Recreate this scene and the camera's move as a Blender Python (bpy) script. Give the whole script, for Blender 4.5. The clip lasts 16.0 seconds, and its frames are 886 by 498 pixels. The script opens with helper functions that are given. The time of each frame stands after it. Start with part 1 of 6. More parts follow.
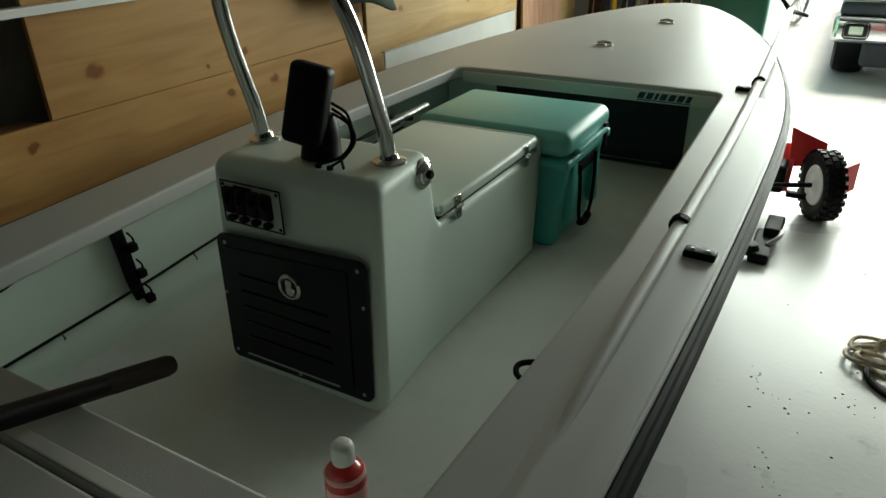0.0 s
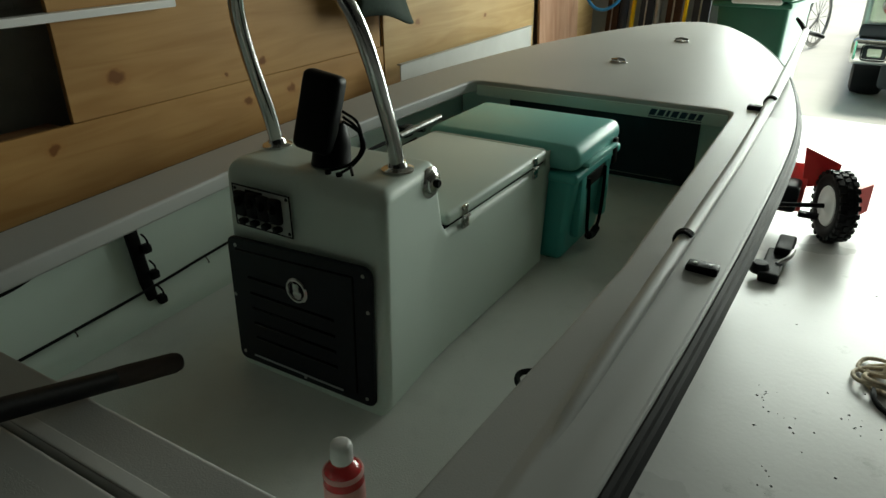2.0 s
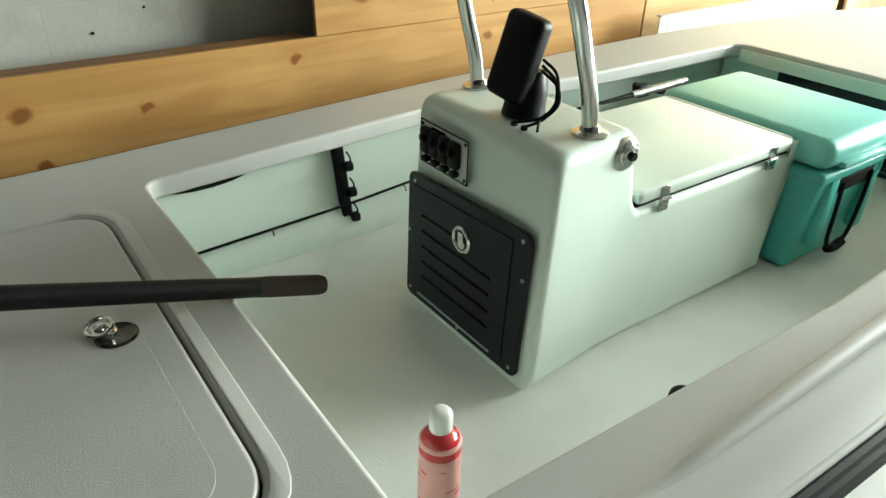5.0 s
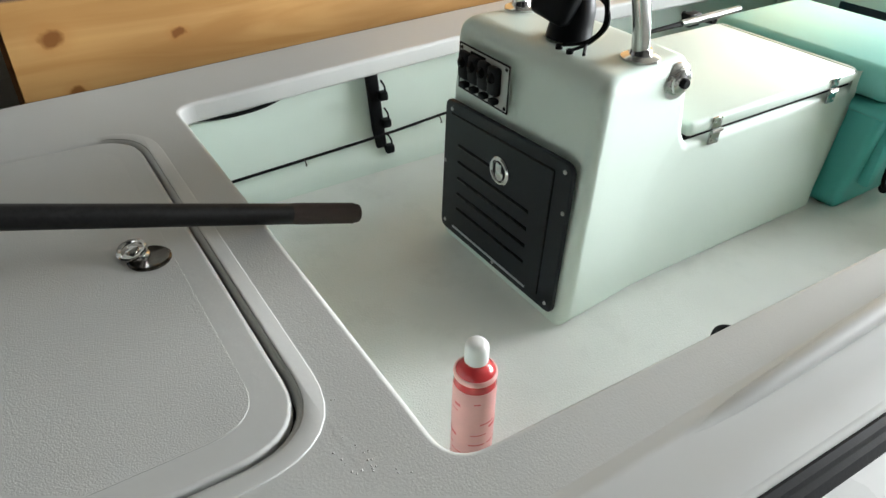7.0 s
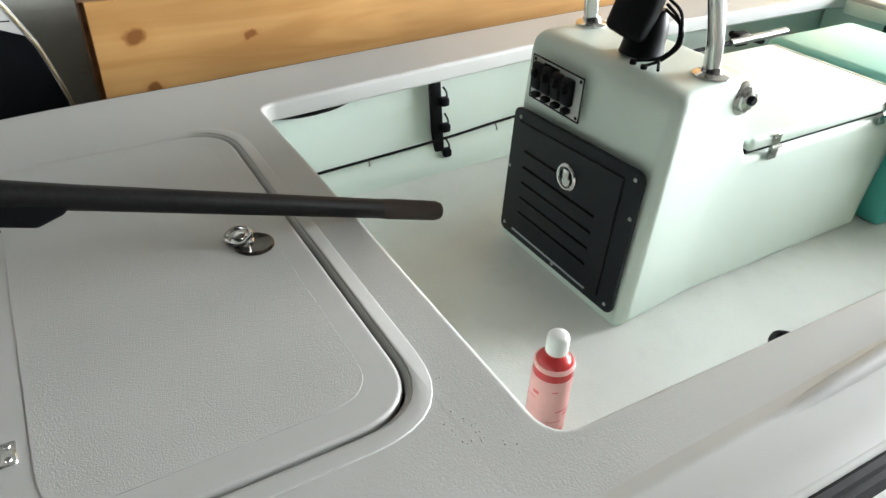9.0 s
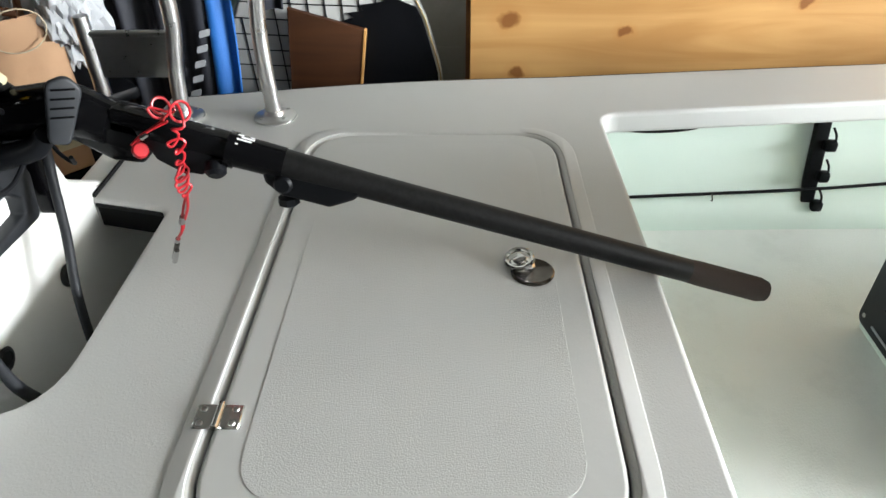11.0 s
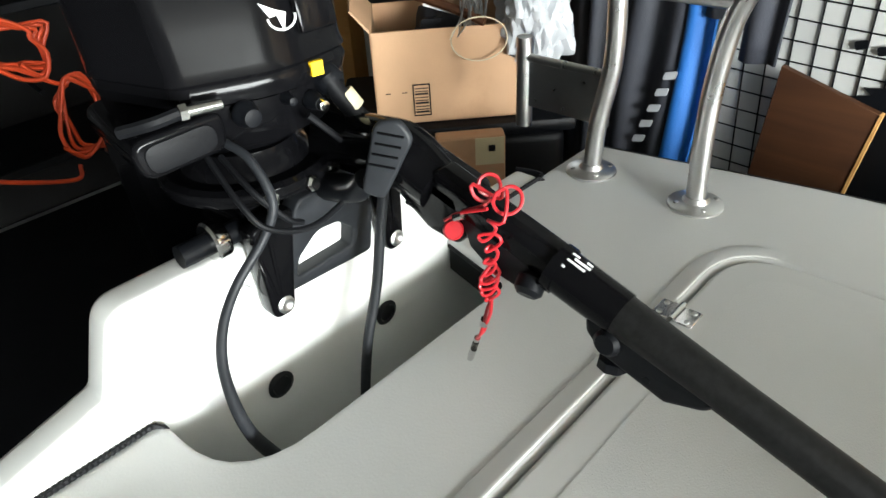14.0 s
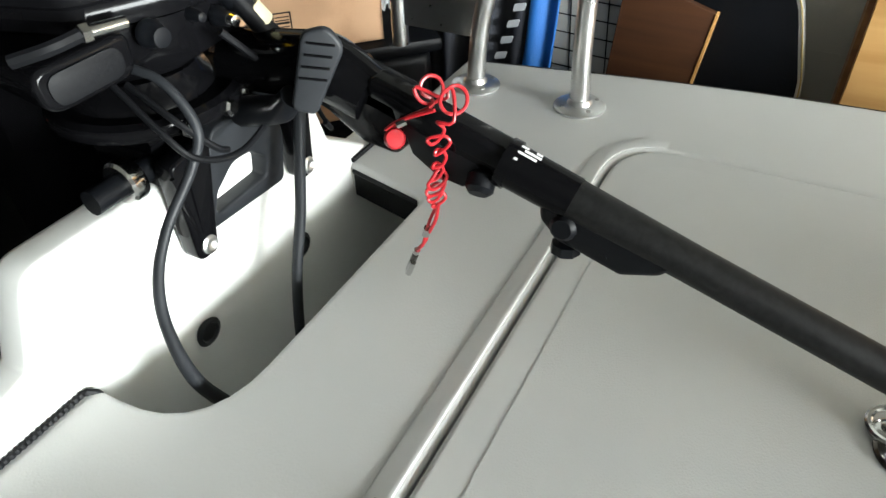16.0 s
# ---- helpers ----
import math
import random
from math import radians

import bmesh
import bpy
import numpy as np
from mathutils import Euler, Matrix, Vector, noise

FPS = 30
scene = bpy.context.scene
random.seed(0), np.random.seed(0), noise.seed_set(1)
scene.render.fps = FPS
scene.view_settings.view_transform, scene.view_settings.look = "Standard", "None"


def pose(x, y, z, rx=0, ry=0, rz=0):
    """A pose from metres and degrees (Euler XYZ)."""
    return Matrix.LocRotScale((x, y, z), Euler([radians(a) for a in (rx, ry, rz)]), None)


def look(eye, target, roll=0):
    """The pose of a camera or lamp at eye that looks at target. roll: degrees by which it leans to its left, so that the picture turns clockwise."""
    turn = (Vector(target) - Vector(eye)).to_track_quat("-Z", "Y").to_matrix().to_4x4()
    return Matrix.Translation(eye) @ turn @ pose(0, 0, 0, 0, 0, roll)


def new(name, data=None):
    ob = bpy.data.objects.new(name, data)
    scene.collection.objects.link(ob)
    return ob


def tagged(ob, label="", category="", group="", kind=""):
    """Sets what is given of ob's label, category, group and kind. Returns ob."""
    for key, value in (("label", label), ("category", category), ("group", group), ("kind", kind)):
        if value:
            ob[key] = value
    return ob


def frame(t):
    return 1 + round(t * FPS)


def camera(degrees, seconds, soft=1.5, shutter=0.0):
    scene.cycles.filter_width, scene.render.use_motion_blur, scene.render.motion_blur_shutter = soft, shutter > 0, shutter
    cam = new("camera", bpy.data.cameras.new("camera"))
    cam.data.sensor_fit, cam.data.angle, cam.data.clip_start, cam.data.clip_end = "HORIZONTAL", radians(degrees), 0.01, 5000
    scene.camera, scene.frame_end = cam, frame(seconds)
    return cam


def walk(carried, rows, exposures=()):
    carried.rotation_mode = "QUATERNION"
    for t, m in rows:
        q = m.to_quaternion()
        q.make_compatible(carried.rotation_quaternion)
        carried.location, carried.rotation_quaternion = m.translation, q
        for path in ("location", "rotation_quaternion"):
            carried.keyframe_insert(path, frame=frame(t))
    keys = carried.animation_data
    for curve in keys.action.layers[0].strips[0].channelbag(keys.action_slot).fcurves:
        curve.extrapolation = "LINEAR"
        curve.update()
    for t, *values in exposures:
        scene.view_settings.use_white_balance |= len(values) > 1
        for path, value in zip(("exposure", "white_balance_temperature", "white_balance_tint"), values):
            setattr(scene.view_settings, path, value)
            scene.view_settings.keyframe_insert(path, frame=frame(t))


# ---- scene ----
cam = camera(65.1, 16.0)
PATH = [
    (0, (0.977, -0.438, 1.462), (0.073, 1.1, 0.558), -1.4),
    (0.5, (0.972, -0.44, 1.461), (0.071, 1.101, 0.559), -0.1),
    (1, (0.982, -0.422, 1.457), (0.049, 1.102, 0.557), 1.7),
    (1.5, (1.004, -0.434, 1.462), (0.032, 1.078, 0.584), 0.2),
    (2, (1.008, -0.451, 1.461), (0.06, 1.081, 0.593), -0.5),
    (2.5, (1.008, -0.472, 1.453), (0.079, 1.067, 0.577), 0.5),
    (3, (1.007, -0.512, 1.449), (0.022, 0.993, 0.574), 2.7),
    (3.5, (1.032, -0.504, 1.446), (-0.108, 0.866, 0.539), 0.2),
    (4, (1.053, -0.425, 1.456), (-0.23, 0.807, 0.542), 0.7),
    (4.2, (1.059, -0.381, 1.464), (-0.287, 0.778, 0.546), 0.1),
    (6.3, (0.999, -0.231, 1.41), (-0.395, 0.687, 0.307), 1.5),
    (6.5, (1.005, -0.24, 1.411), (-0.376, 0.672, 0.288), 1.3),
    (7, (1.013, -0.263, 1.406), (-0.348, 0.637, 0.249), 1.2),
    (7.5, (1.019, -0.315, 1.42), (-0.324, 0.608, 0.262), 1.1),
    (8, (1.022, -0.37, 1.438), (-0.327, 0.57, 0.3), 0.8),
    (8.2, (1.026, -0.411, 1.432), (-0.323, 0.559, 0.318), 1.2),
    (10.3, (0.962, -0.367, 1.435), (-0.584, 0.046, 0.235), 3.9),
    (10.5, (0.95, -0.331, 1.429), (-0.629, -0.029, 0.239), 2.9),
    (11, (0.869, -0.276, 1.424), (-0.736, -0.326, 0.232), -0.9),
    (11.5, (0.776, -0.251, 1.418), (-0.821, -0.512, 0.243), -1.1),
    (12, (0.663, -0.187, 1.418), (-0.848, -0.848, 0.286), -3.7),
    (12.5, (0.547, -0.18, 1.384), (-0.917, -1.047, 0.333), -5.3),
    (13, (0.498, -0.222, 1.376), (-0.833, -1.284, 0.327), -4.6),
    (13.5, (0.49, -0.267, 1.369), (-0.742, -1.41, 0.284), -4.3),
    (14, (0.495, -0.291, 1.361), (-0.697, -1.453, 0.253), -3.6),
    (14.5, (0.507, -0.305, 1.353), (-0.676, -1.434, 0.202), -3.1),
    (15, (0.524, -0.317, 1.35), (-0.667, -1.407, 0.168), -2.8),
    (15.5, (0.556, -0.352, 1.346), (-0.697, -1.326, 0.129), -2.0),
    (16, (0.574, -0.369, 1.334), (-0.793, -1.114, 0.079), -1.6),
]
EXPOSURES = [(0, 0.0, 6800, -3), (0.5, -0.12, 6800, -3), (3, -0.30, 6800, -3), (3.5, 0.05, 6800, -4), (4.2, 1.72, 6850, -4), (6.3, 2.35, 6350, 10), (8, 2.45, 6350, 13), (10.5, 2.90, 6350, 13), (12.5, 3.05, 6450, 11), (16, 3.12, 6400, 9)]
walk(cam, [(t, look(eye, target, roll)) for t, eye, target, roll in PATH], EXPOSURES)

# ---------- light ----------
world = bpy.data.worlds.new("World")
scene.world = world
world.use_nodes = True
wn = world.node_tree
sky = wn.nodes.new("ShaderNodeTexSky")
sky.sky_type = 'NISHITA'
sky.sun_disc = False
sky.sun_elevation = radians(48)
sky.sun_rotation = radians(20)
sky.air_density, sky.dust_density = 1.2, 3.0
bg = wn.nodes["Background"]
bg.inputs["Strength"].default_value = 0.15
wn.links.new(sky.outputs["Color"], bg.inputs["Color"])

sun = new("sun", bpy.data.lights.new("sun", 'SUN'))
sun.data.energy, sun.data.angle, sun.data.color = 5.0, radians(12), (1.0, 0.96, 0.9)
sun.matrix_world = look((3, 12, 14), (1.5, 6.5, 0))

DOOR_Y = 5.6
door_sky = new("door_daylight", bpy.data.lights.new("door_daylight", 'AREA'))
door_sky.data.shape, door_sky.data.size, door_sky.data.size_y = 'RECTANGLE', 3.0, 2.35
door_sky.data.energy, door_sky.data.color = 262.0, (0.95, 1.0, 0.99)
door_sky.matrix_world = look((1.45, DOOR_Y + 0.05, 1.25), (1.45, 0.0, 1.10))

# ---------- materials ----------
def mat(name, color, rough=0.5, metal=0.0, var=0.12, scale=6.0, bump=0.0, bump_scale=200.0, stain=None, stain_scale=2.0,
        stain_cut=(0.55, 0.75), coat=0.0, rough_var=0.1, spec=0.5):
    m = bpy.data.materials.new(name)
    m.use_nodes = True
    nt = m.node_tree
    b = nt.nodes["Principled BSDF"]
    b.inputs["Metallic"].default_value = metal
    b.inputs["Coat Weight"].default_value = coat
    b.inputs["Coat Roughness"].default_value = 0.08
    b.inputs["Specular IOR Level"].default_value = spec
    tc = nt.nodes.new("ShaderNodeTexCoord")
    n1 = nt.nodes.new("ShaderNodeTexNoise")
    n1.inputs["Scale"].default_value = scale
    n1.inputs["Detail"].default_value = 6
    nt.links.new(tc.outputs["Object"], n1.inputs["Vector"])
    r = nt.nodes.new("ShaderNodeValToRGB")
    lo = [max(0, c * (1 - var)) for c in color]
    hi = [min(1, c * (1 + var)) for c in color]
    r.color_ramp.elements[0].position, r.color_ramp.elements[1].position = 0.3, 0.7
    r.color_ramp.elements[0].color = (*lo, 1)
    r.color_ramp.elements[1].color = (*hi, 1)
    nt.links.new(n1.outputs["Fac"], r.inputs["Fac"])
    out = r.outputs["Color"]
    if stain:
        n2 = nt.nodes.new("ShaderNodeTexNoise")
        n2.inputs["Scale"].default_value = stain_scale
        n2.inputs["Detail"].default_value = 8
        n2.inputs["Roughness"].default_value = 0.7
        nt.links.new(tc.outputs["Object"], n2.inputs["Vector"])
        r2 = nt.nodes.new("ShaderNodeValToRGB")
        r2.color_ramp.elements[0].position, r2.color_ramp.elements[1].position = stain_cut
        nt.links.new(n2.outputs["Fac"], r2.inputs["Fac"])
        mx = nt.nodes.new("ShaderNodeMix")
        mx.data_type = 'RGBA'
        nt.links.new(r2.outputs["Color"], mx.inputs[0])
        nt.links.new(out, mx.inputs[6])
        mx.inputs[7].default_value = (*stain, 1)
        out = mx.outputs[2]
    nt.links.new(out, b.inputs["Base Color"])
    mr = nt.nodes.new("ShaderNodeMapRange")
    mr.inputs["To Min"].default_value = max(0.02, rough - rough_var)
    mr.inputs["To Max"].default_value = min(1, rough + rough_var)
    nt.links.new(n1.outputs["Fac"], mr.inputs["Value"])
    nt.links.new(mr.outputs["Result"], b.inputs["Roughness"])
    if bump > 0:
        n3 = nt.nodes.new("ShaderNodeTexNoise")
        n3.inputs["Scale"].default_value = bump_scale
        n3.inputs["Detail"].default_value = 3
        nt.links.new(tc.outputs["Object"], n3.inputs["Vector"])
        bp = nt.nodes.new("ShaderNodeBump")
        bp.inputs["Strength"].default_value = bump
        bp.inputs["Distance"].default_value = 0.002
        nt.links.new(n3.outputs["Fac"], bp.inputs["Height"])
        nt.links.new(bp.outputs["Normal"], b.inputs["Normal"])
    return m


def wood(name, light, dark, knot, rough=0.55, stretch=(14.0, 1.2, 14.0), knots=()):
    """Grained wood; knots: (y, z, radius) of the dark knots in the face."""
    m = bpy.data.materials.new(name)
    m.use_nodes = True
    nt = m.node_tree
    b = nt.nodes["Principled BSDF"]
    b.inputs["Roughness"].default_value = rough
    b.inputs["Specular IOR Level"].default_value = 0.22
    tc = nt.nodes.new("ShaderNodeTexCoord")
    mp = nt.nodes.new("ShaderNodeMapping")
    mp.inputs["Scale"].default_value = stretch
    nt.links.new(tc.outputs["Object"], mp.inputs["Vector"])
    n = nt.nodes.new("ShaderNodeTexNoise")
    n.inputs["Scale"].default_value = 1.0
    n.inputs["Detail"].default_value = 8
    n.inputs["Distortion"].default_value = 1.4
    nt.links.new(mp.outputs["Vector"], n.inputs["Vector"])
    r = nt.nodes.new("ShaderNodeValToRGB")
    r.color_ramp.elements[0].position, r.color_ramp.elements[1].position = 0.3, 0.72
    r.color_ramp.elements[0].color, r.color_ramp.elements[1].color = (*dark, 1), (*light, 1)
    nt.links.new(n.outputs["Fac"], r.inputs["Fac"])
    out = r.outputs["Color"]
    big = nt.nodes.new("ShaderNodeTexNoise")
    big.inputs["Scale"].default_value = 1.6
    nt.links.new(tc.outputs["Object"], big.inputs["Vector"])
    mb = nt.nodes.new("ShaderNodeMix")
    mb.data_type, mb.blend_type = 'RGBA', 'MULTIPLY'
    mb.inputs[0].default_value = 0.5
    rb = nt.nodes.new("ShaderNodeValToRGB")
    rb.color_ramp.elements[0].position, rb.color_ramp.elements[1].position = 0.35, 0.65
    rb.color_ramp.elements[0].color = (0.62, 0.58, 0.55, 1)
    nt.links.new(big.outputs["Fac"], rb.inputs["Fac"])
    nt.links.new(out, mb.inputs[6])
    nt.links.new(rb.outputs["Color"], mb.inputs[7])
    out = mb.outputs[2]
    wob = nt.nodes.new("ShaderNodeTexNoise")
    wob.inputs["Scale"].default_value = 28.0
    nt.links.new(tc.outputs["Object"], wob.inputs["Vector"])
    sc = nt.nodes.new("ShaderNodeVectorMath")
    sc.operation = 'SCALE'
    sc.inputs["Scale"].default_value = 0.03
    nt.links.new(wob.outputs["Color"], sc.inputs[0])
    ad = nt.nodes.new("ShaderNodeVectorMath")
    nt.links.new(tc.outputs["Object"], ad.inputs[0])
    nt.links.new(sc.outputs["Vector"], ad.inputs[1])
    fl = nt.nodes.new("ShaderNodeVectorMath")
    fl.operation = 'MULTIPLY'
    fl.inputs[1].default_value = (0.0, 0.72, 1.0)
    nt.links.new(ad.outputs["Vector"], fl.inputs[0])
    for ky, kz, kr in knots:
        ds = nt.nodes.new("ShaderNodeVectorMath")
        ds.operation = 'DISTANCE'
        ds.inputs[1].default_value = (0.0, (ky + 0.015) * 0.72, kz + 0.015)
        nt.links.new(fl.outputs["Vector"], ds.inputs[0])
        for cut, strength, tone in (((0.6, 2.0), 0.28, [c * 2.2 for c in knot]), ((0.55, 1.05), 0.85, knot)):
            rk = nt.nodes.new("ShaderNodeMapRange")
            rk.inputs["From Min"].default_value, rk.inputs["From Max"].default_value = kr * cut[0], kr * cut[1]
            rk.inputs["To Min"].default_value, rk.inputs["To Max"].default_value = strength, 0.0
            nt.links.new(ds.outputs["Value"], rk.inputs["Value"])
            mx = nt.nodes.new("ShaderNodeMix")
            mx.data_type = 'RGBA'
            nt.links.new(rk.outputs["Result"], mx.inputs[0])
            nt.links.new(out, mx.inputs[6])
            mx.inputs[7].default_value = (*tone, 1)
            out = mx.outputs[2]
    nt.links.new(out, b.inputs["Base Color"])
    bp = nt.nodes.new("ShaderNodeBump")
    bp.inputs["Strength"].default_value = 0.25
    bp.inputs["Distance"].default_value = 0.002
    nt.links.new(n.outputs["Fac"], bp.inputs["Height"])
    nt.links.new(bp.outputs["Normal"], b.inputs["Normal"])
    return m


DECK_GREY = mat("deck_gelcoat", (0.50, 0.505, 0.495), 0.42, var=0.04, scale=3, bump=0.22, bump_scale=330)
NONSKID = mat("nonskid", (0.50, 0.505, 0.495), 0.42, var=0.04, scale=4, bump=0.34, bump_scale=440)
SMOOTH = mat("smooth_gelcoat", (0.50, 0.505, 0.495), 0.42, var=0.03, scale=3, bump=0.08, bump_scale=60)
SEAFOAM = mat("seafoam_gelcoat", (0.69, 0.79, 0.725), 0.5, var=0.03, scale=3, bump=0.05, bump_scale=50, coat=0.18)
SOLE = mat("cockpit_sole", (0.83, 0.85, 0.82), 0.55, var=0.04, scale=4, bump=0.45, bump_scale=260, stain=(0.73, 0.75, 0.72), stain_scale=7, stain_cut=(0.52, 0.8))
WHITE = mat("white_gelcoat", (0.70, 0.71, 0.69), 0.35, var=0.03, stain=(0.58, 0.57, 0.53), stain_scale=5, stain_cut=(0.6, 0.85))
BOARD = mat("board_white", (0.50, 0.505, 0.49), 0.4, var=0.06, stain=(0.36, 0.34, 0.3), stain_scale=4, stain_cut=(0.58, 0.85))
BLACK = mat("black_plastic", (0.0035, 0.004, 0.0052), 0.45, var=0.3, bump=0.06, bump_scale=300, spec=0.14)
NAVY = mat("dark_panel", (0.009, 0.012, 0.017), 0.42, var=0.2, bump=0.1, bump_scale=350, spec=0.25)
NAVYDOOR = mat("navy_door", (0.012, 0.024, 0.034), 0.45, var=0.2, bump=0.1, bump_scale=350, spec=0.3)
GLOSSBLACK = mat("gloss_black_paint", (0.003, 0.003, 0.0035), 0.12, var=0.2, coat=0.0, rough_var=0.05, spec=0.09)
CLOUDY = mat("cloudy_plastic", (0.55, 0.58, 0.55), 0.35, var=0.06)
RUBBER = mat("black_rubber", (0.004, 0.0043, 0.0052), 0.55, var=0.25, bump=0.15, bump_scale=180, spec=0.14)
CABLE = mat("worn_black_cable", (0.014, 0.0155, 0.018), 0.5, var=0.25, scale=20, bump=0.08, bump_scale=200, spec=0.25)
CHROME = mat("polished_stainless", (0.62, 0.62, 0.61), 0.14, 1.0, var=0.06, rough_var=0.06)
DARKCHROME = mat("tarnished_chrome", (0.10, 0.09, 0.08), 0.2, 1.0, var=0.3, scale=40)
ALU = mat("brushed_aluminium", (0.66, 0.66, 0.66), 0.3, 1.0, var=0.05, scale=30, rough_var=0.08)
STEEL = mat("dull_steel", (0.42, 0.42, 0.41), 0.4, 1.0, var=0.2, scale=40)
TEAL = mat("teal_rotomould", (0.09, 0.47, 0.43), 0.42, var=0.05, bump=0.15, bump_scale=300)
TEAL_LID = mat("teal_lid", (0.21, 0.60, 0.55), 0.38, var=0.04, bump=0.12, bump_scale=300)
CARBON = mat("carbon_fibre", (0.006, 0.006, 0.006), 0.45, var=0.5, scale=160, bump=0.08, bump_scale=400, spec=0.2)
BROWN_GRIP = mat("foam_grip", (0.030, 0.021, 0.017), 0.85, var=0.2, bump=0.4, bump_scale=350, spec=0.3)
RED = mat("red_cord", (0.38, 0.012, 0.018), 0.35, var=0.1)
REDPAINT = mat("red_paint", (0.55, 0.02, 0.02), 0.35, var=0.15, stain=(0.25, 0.05, 0.03), stain_scale=14)
REDLIQUID = mat("red_liquid", (0.55, 0.03, 0.035), 0.2, var=0.1, coat=0.4)
LABELPINK = mat("pink_label", (0.80, 0.40, 0.38), 0.5, var=0.08, scale=20)
LABELINK = mat("label_ink", (0.66, 0.10, 0.11), 0.5)
CAPWHITE = mat("white_plastic", (0.75, 0.74, 0.73), 0.4, var=0.04)
GOLD = mat("gold_pinline", (0.42, 0.30, 0.10), 0.4)
YELLOW = mat("yellow_sticker", (0.9, 0.55, 0.01), 0.4)
CREAM = mat("cream_plastic", (0.56, 0.51, 0.33), 0.4, var=0.08)
ORANGE = mat("orange_cable", (0.55, 0.055, 0.012), 0.5, var=0.1)
BLUE = mat("blue_hose", (0.02, 0.25, 0.6), 0.4)
BLUEPANEL = mat("blue_neoprene", (0.01, 0.11, 0.38), 0.6, var=0.1, bump=0.3, bump_scale=200)
NEOPRENE = mat("black_neoprene", (0.014, 0.015, 0.02), 0.75, var=0.2, bump=0.3, bump_scale=220)
CHARCOAL = mat("charcoal_neoprene", (0.022, 0.024, 0.033), 0.75, var=0.2, bump=0.3, bump_scale=220)
GREEN = mat("green_bin_plastic", (0.012, 0.10, 0.06), 0.45, var=0.1, bump=0.1, bump_scale=80)
CARD = mat("cardboard", (0.46, 0.28, 0.16), 0.8, var=0.06, scale=8, bump=0.2, bump_scale=90, stain=(0.38, 0.22, 0.12), stain_scale=4)
BAG = mat("plastic_bag", (0.42, 0.435, 0.455), 0.3, var=0.08)
ROPE = mat("tan_rope", (0.5, 0.42, 0.3), 0.8, var=0.2, scale=60, bump=0.6, bump_scale=300)
CONCRETE = mat("concrete_floor", (0.50, 0.50, 0.49), 0.30, var=0.09, scale=1.6, bump=0.25, bump_scale=50, stain=(0.25, 0.25, 0.24),
               stain_scale=4.5, stain_cut=(0.60, 0.74), rough_var=0.15)
BLOCKPAINT = mat("painted_block", (0.42, 0.425, 0.39), 0.6, var=0.06, scale=3, bump=0.5, bump_scale=60, stain=(0.31, 0.30, 0.265), stain_scale=2.5, stain_cut=(0.55, 0.85))
# ceiling colour held dark so that less light bounces down
CEIL = mat("low_bounce_ceiling", (0.13, 0.125, 0.11), 0.85, var=0.06)
# near black: the shade at the back of the garage is in this colour
DARKWALL = mat("shaded_wall", (0.008, 0.008, 0.008), 0.9, var=0.3, scale=3, spec=0.1)
KNOTS = ((0.685, 0.813, 0.017), (0.194, 0.732, 0.016), (-0.138, 0.765, 0.026), (-0.108, 0.608, 0.020), (1.75, 0.80, 0.020), (0.945, 0.99, 0.026), (1.60, 0.935, 0.018), (1.50, 0.792, 0.018), (1.405, 0.915, 0.009), (2.28, 0.99, 0.018),
         (1.52, 0.93, 0.008))
PLY = wood("varnished_plywood", (0.55, 0.325, 0.122), (0.42, 0.22, 0.072), (0.17, 0.060, 0.012), knots=KNOTS)
PLYPALE = wood("pale_plywood", (0.62, 0.44, 0.22), (0.48, 0.31, 0.13), (0.22, 0.10, 0.04), knots=((2.75, 0.95, 0.02), (3.5, 0.9, 0.015)))
PLYRED = wood("reddish_plywood", (0.62, 0.40, 0.28), (0.40, 0.20, 0.12), (0.2, 0.1, 0.06), stretch=(7, 7, 1.5))
# far darker than the other wall paint, to cut light bounced onto the boat
SIDEWALL = mat("low_bounce_wall", (0.08, 0.075, 0.07), 0.8, var=0.15)
DARKWOOD = wood("dark_stained_board", (0.075, 0.030, 0.012), (0.04, 0.016, 0.008), (0.02, 0.01, 0.005))
BROWNPLY = wood("brown_board_edge", (0.32, 0.16, 0.07), (0.18, 0.085, 0.04), (0.06, 0.03, 0.015))
RAWEDGE = wood("raw_edge", (0.6, 0.34, 0.12), (0.5, 0.25, 0.08), (0.2, 0.1, 0.05))
GRASS = mat("dry_grass", (0.10, 0.14, 0.05), 0.9, var=0.3, scale=2)
DRIVE = mat("driveway_concrete", (0.62, 0.615, 0.59), 0.75, var=0.1, scale=1.2, bump=0.3, bump_scale=50)
TRUCKPAINT = mat("truck_paint", (0.42, 0.43, 0.45), 0.3, metal=0.4, var=0.05, coat=0.5)
LIGHTLENS = mat("headlamp_lens", (0.55, 0.6, 0.5), 0.12, var=0.15, coat=0.6)
LETTER_BLUE = mat("navy_lettering", (0.01, 0.03, 0.06), 0.4)
LETTER_GREY = mat("grey_lettering", (0.45, 0.47, 0.5), 0.5)
LETTER_WHITE = mat("white_lettering", (0.75, 0.75, 0.75), 0.4)


def glass(name):
    m = bpy.data.materials.new(name)
    m.use_nodes = True
    b = m.node_tree.nodes["Principled BSDF"]
    b.inputs["Base Color"].default_value = (0.05, 0.06, 0.065, 1)
    b.inputs["Roughness"].default_value = 0.05
    return m


GLASS = glass("dark_glass")


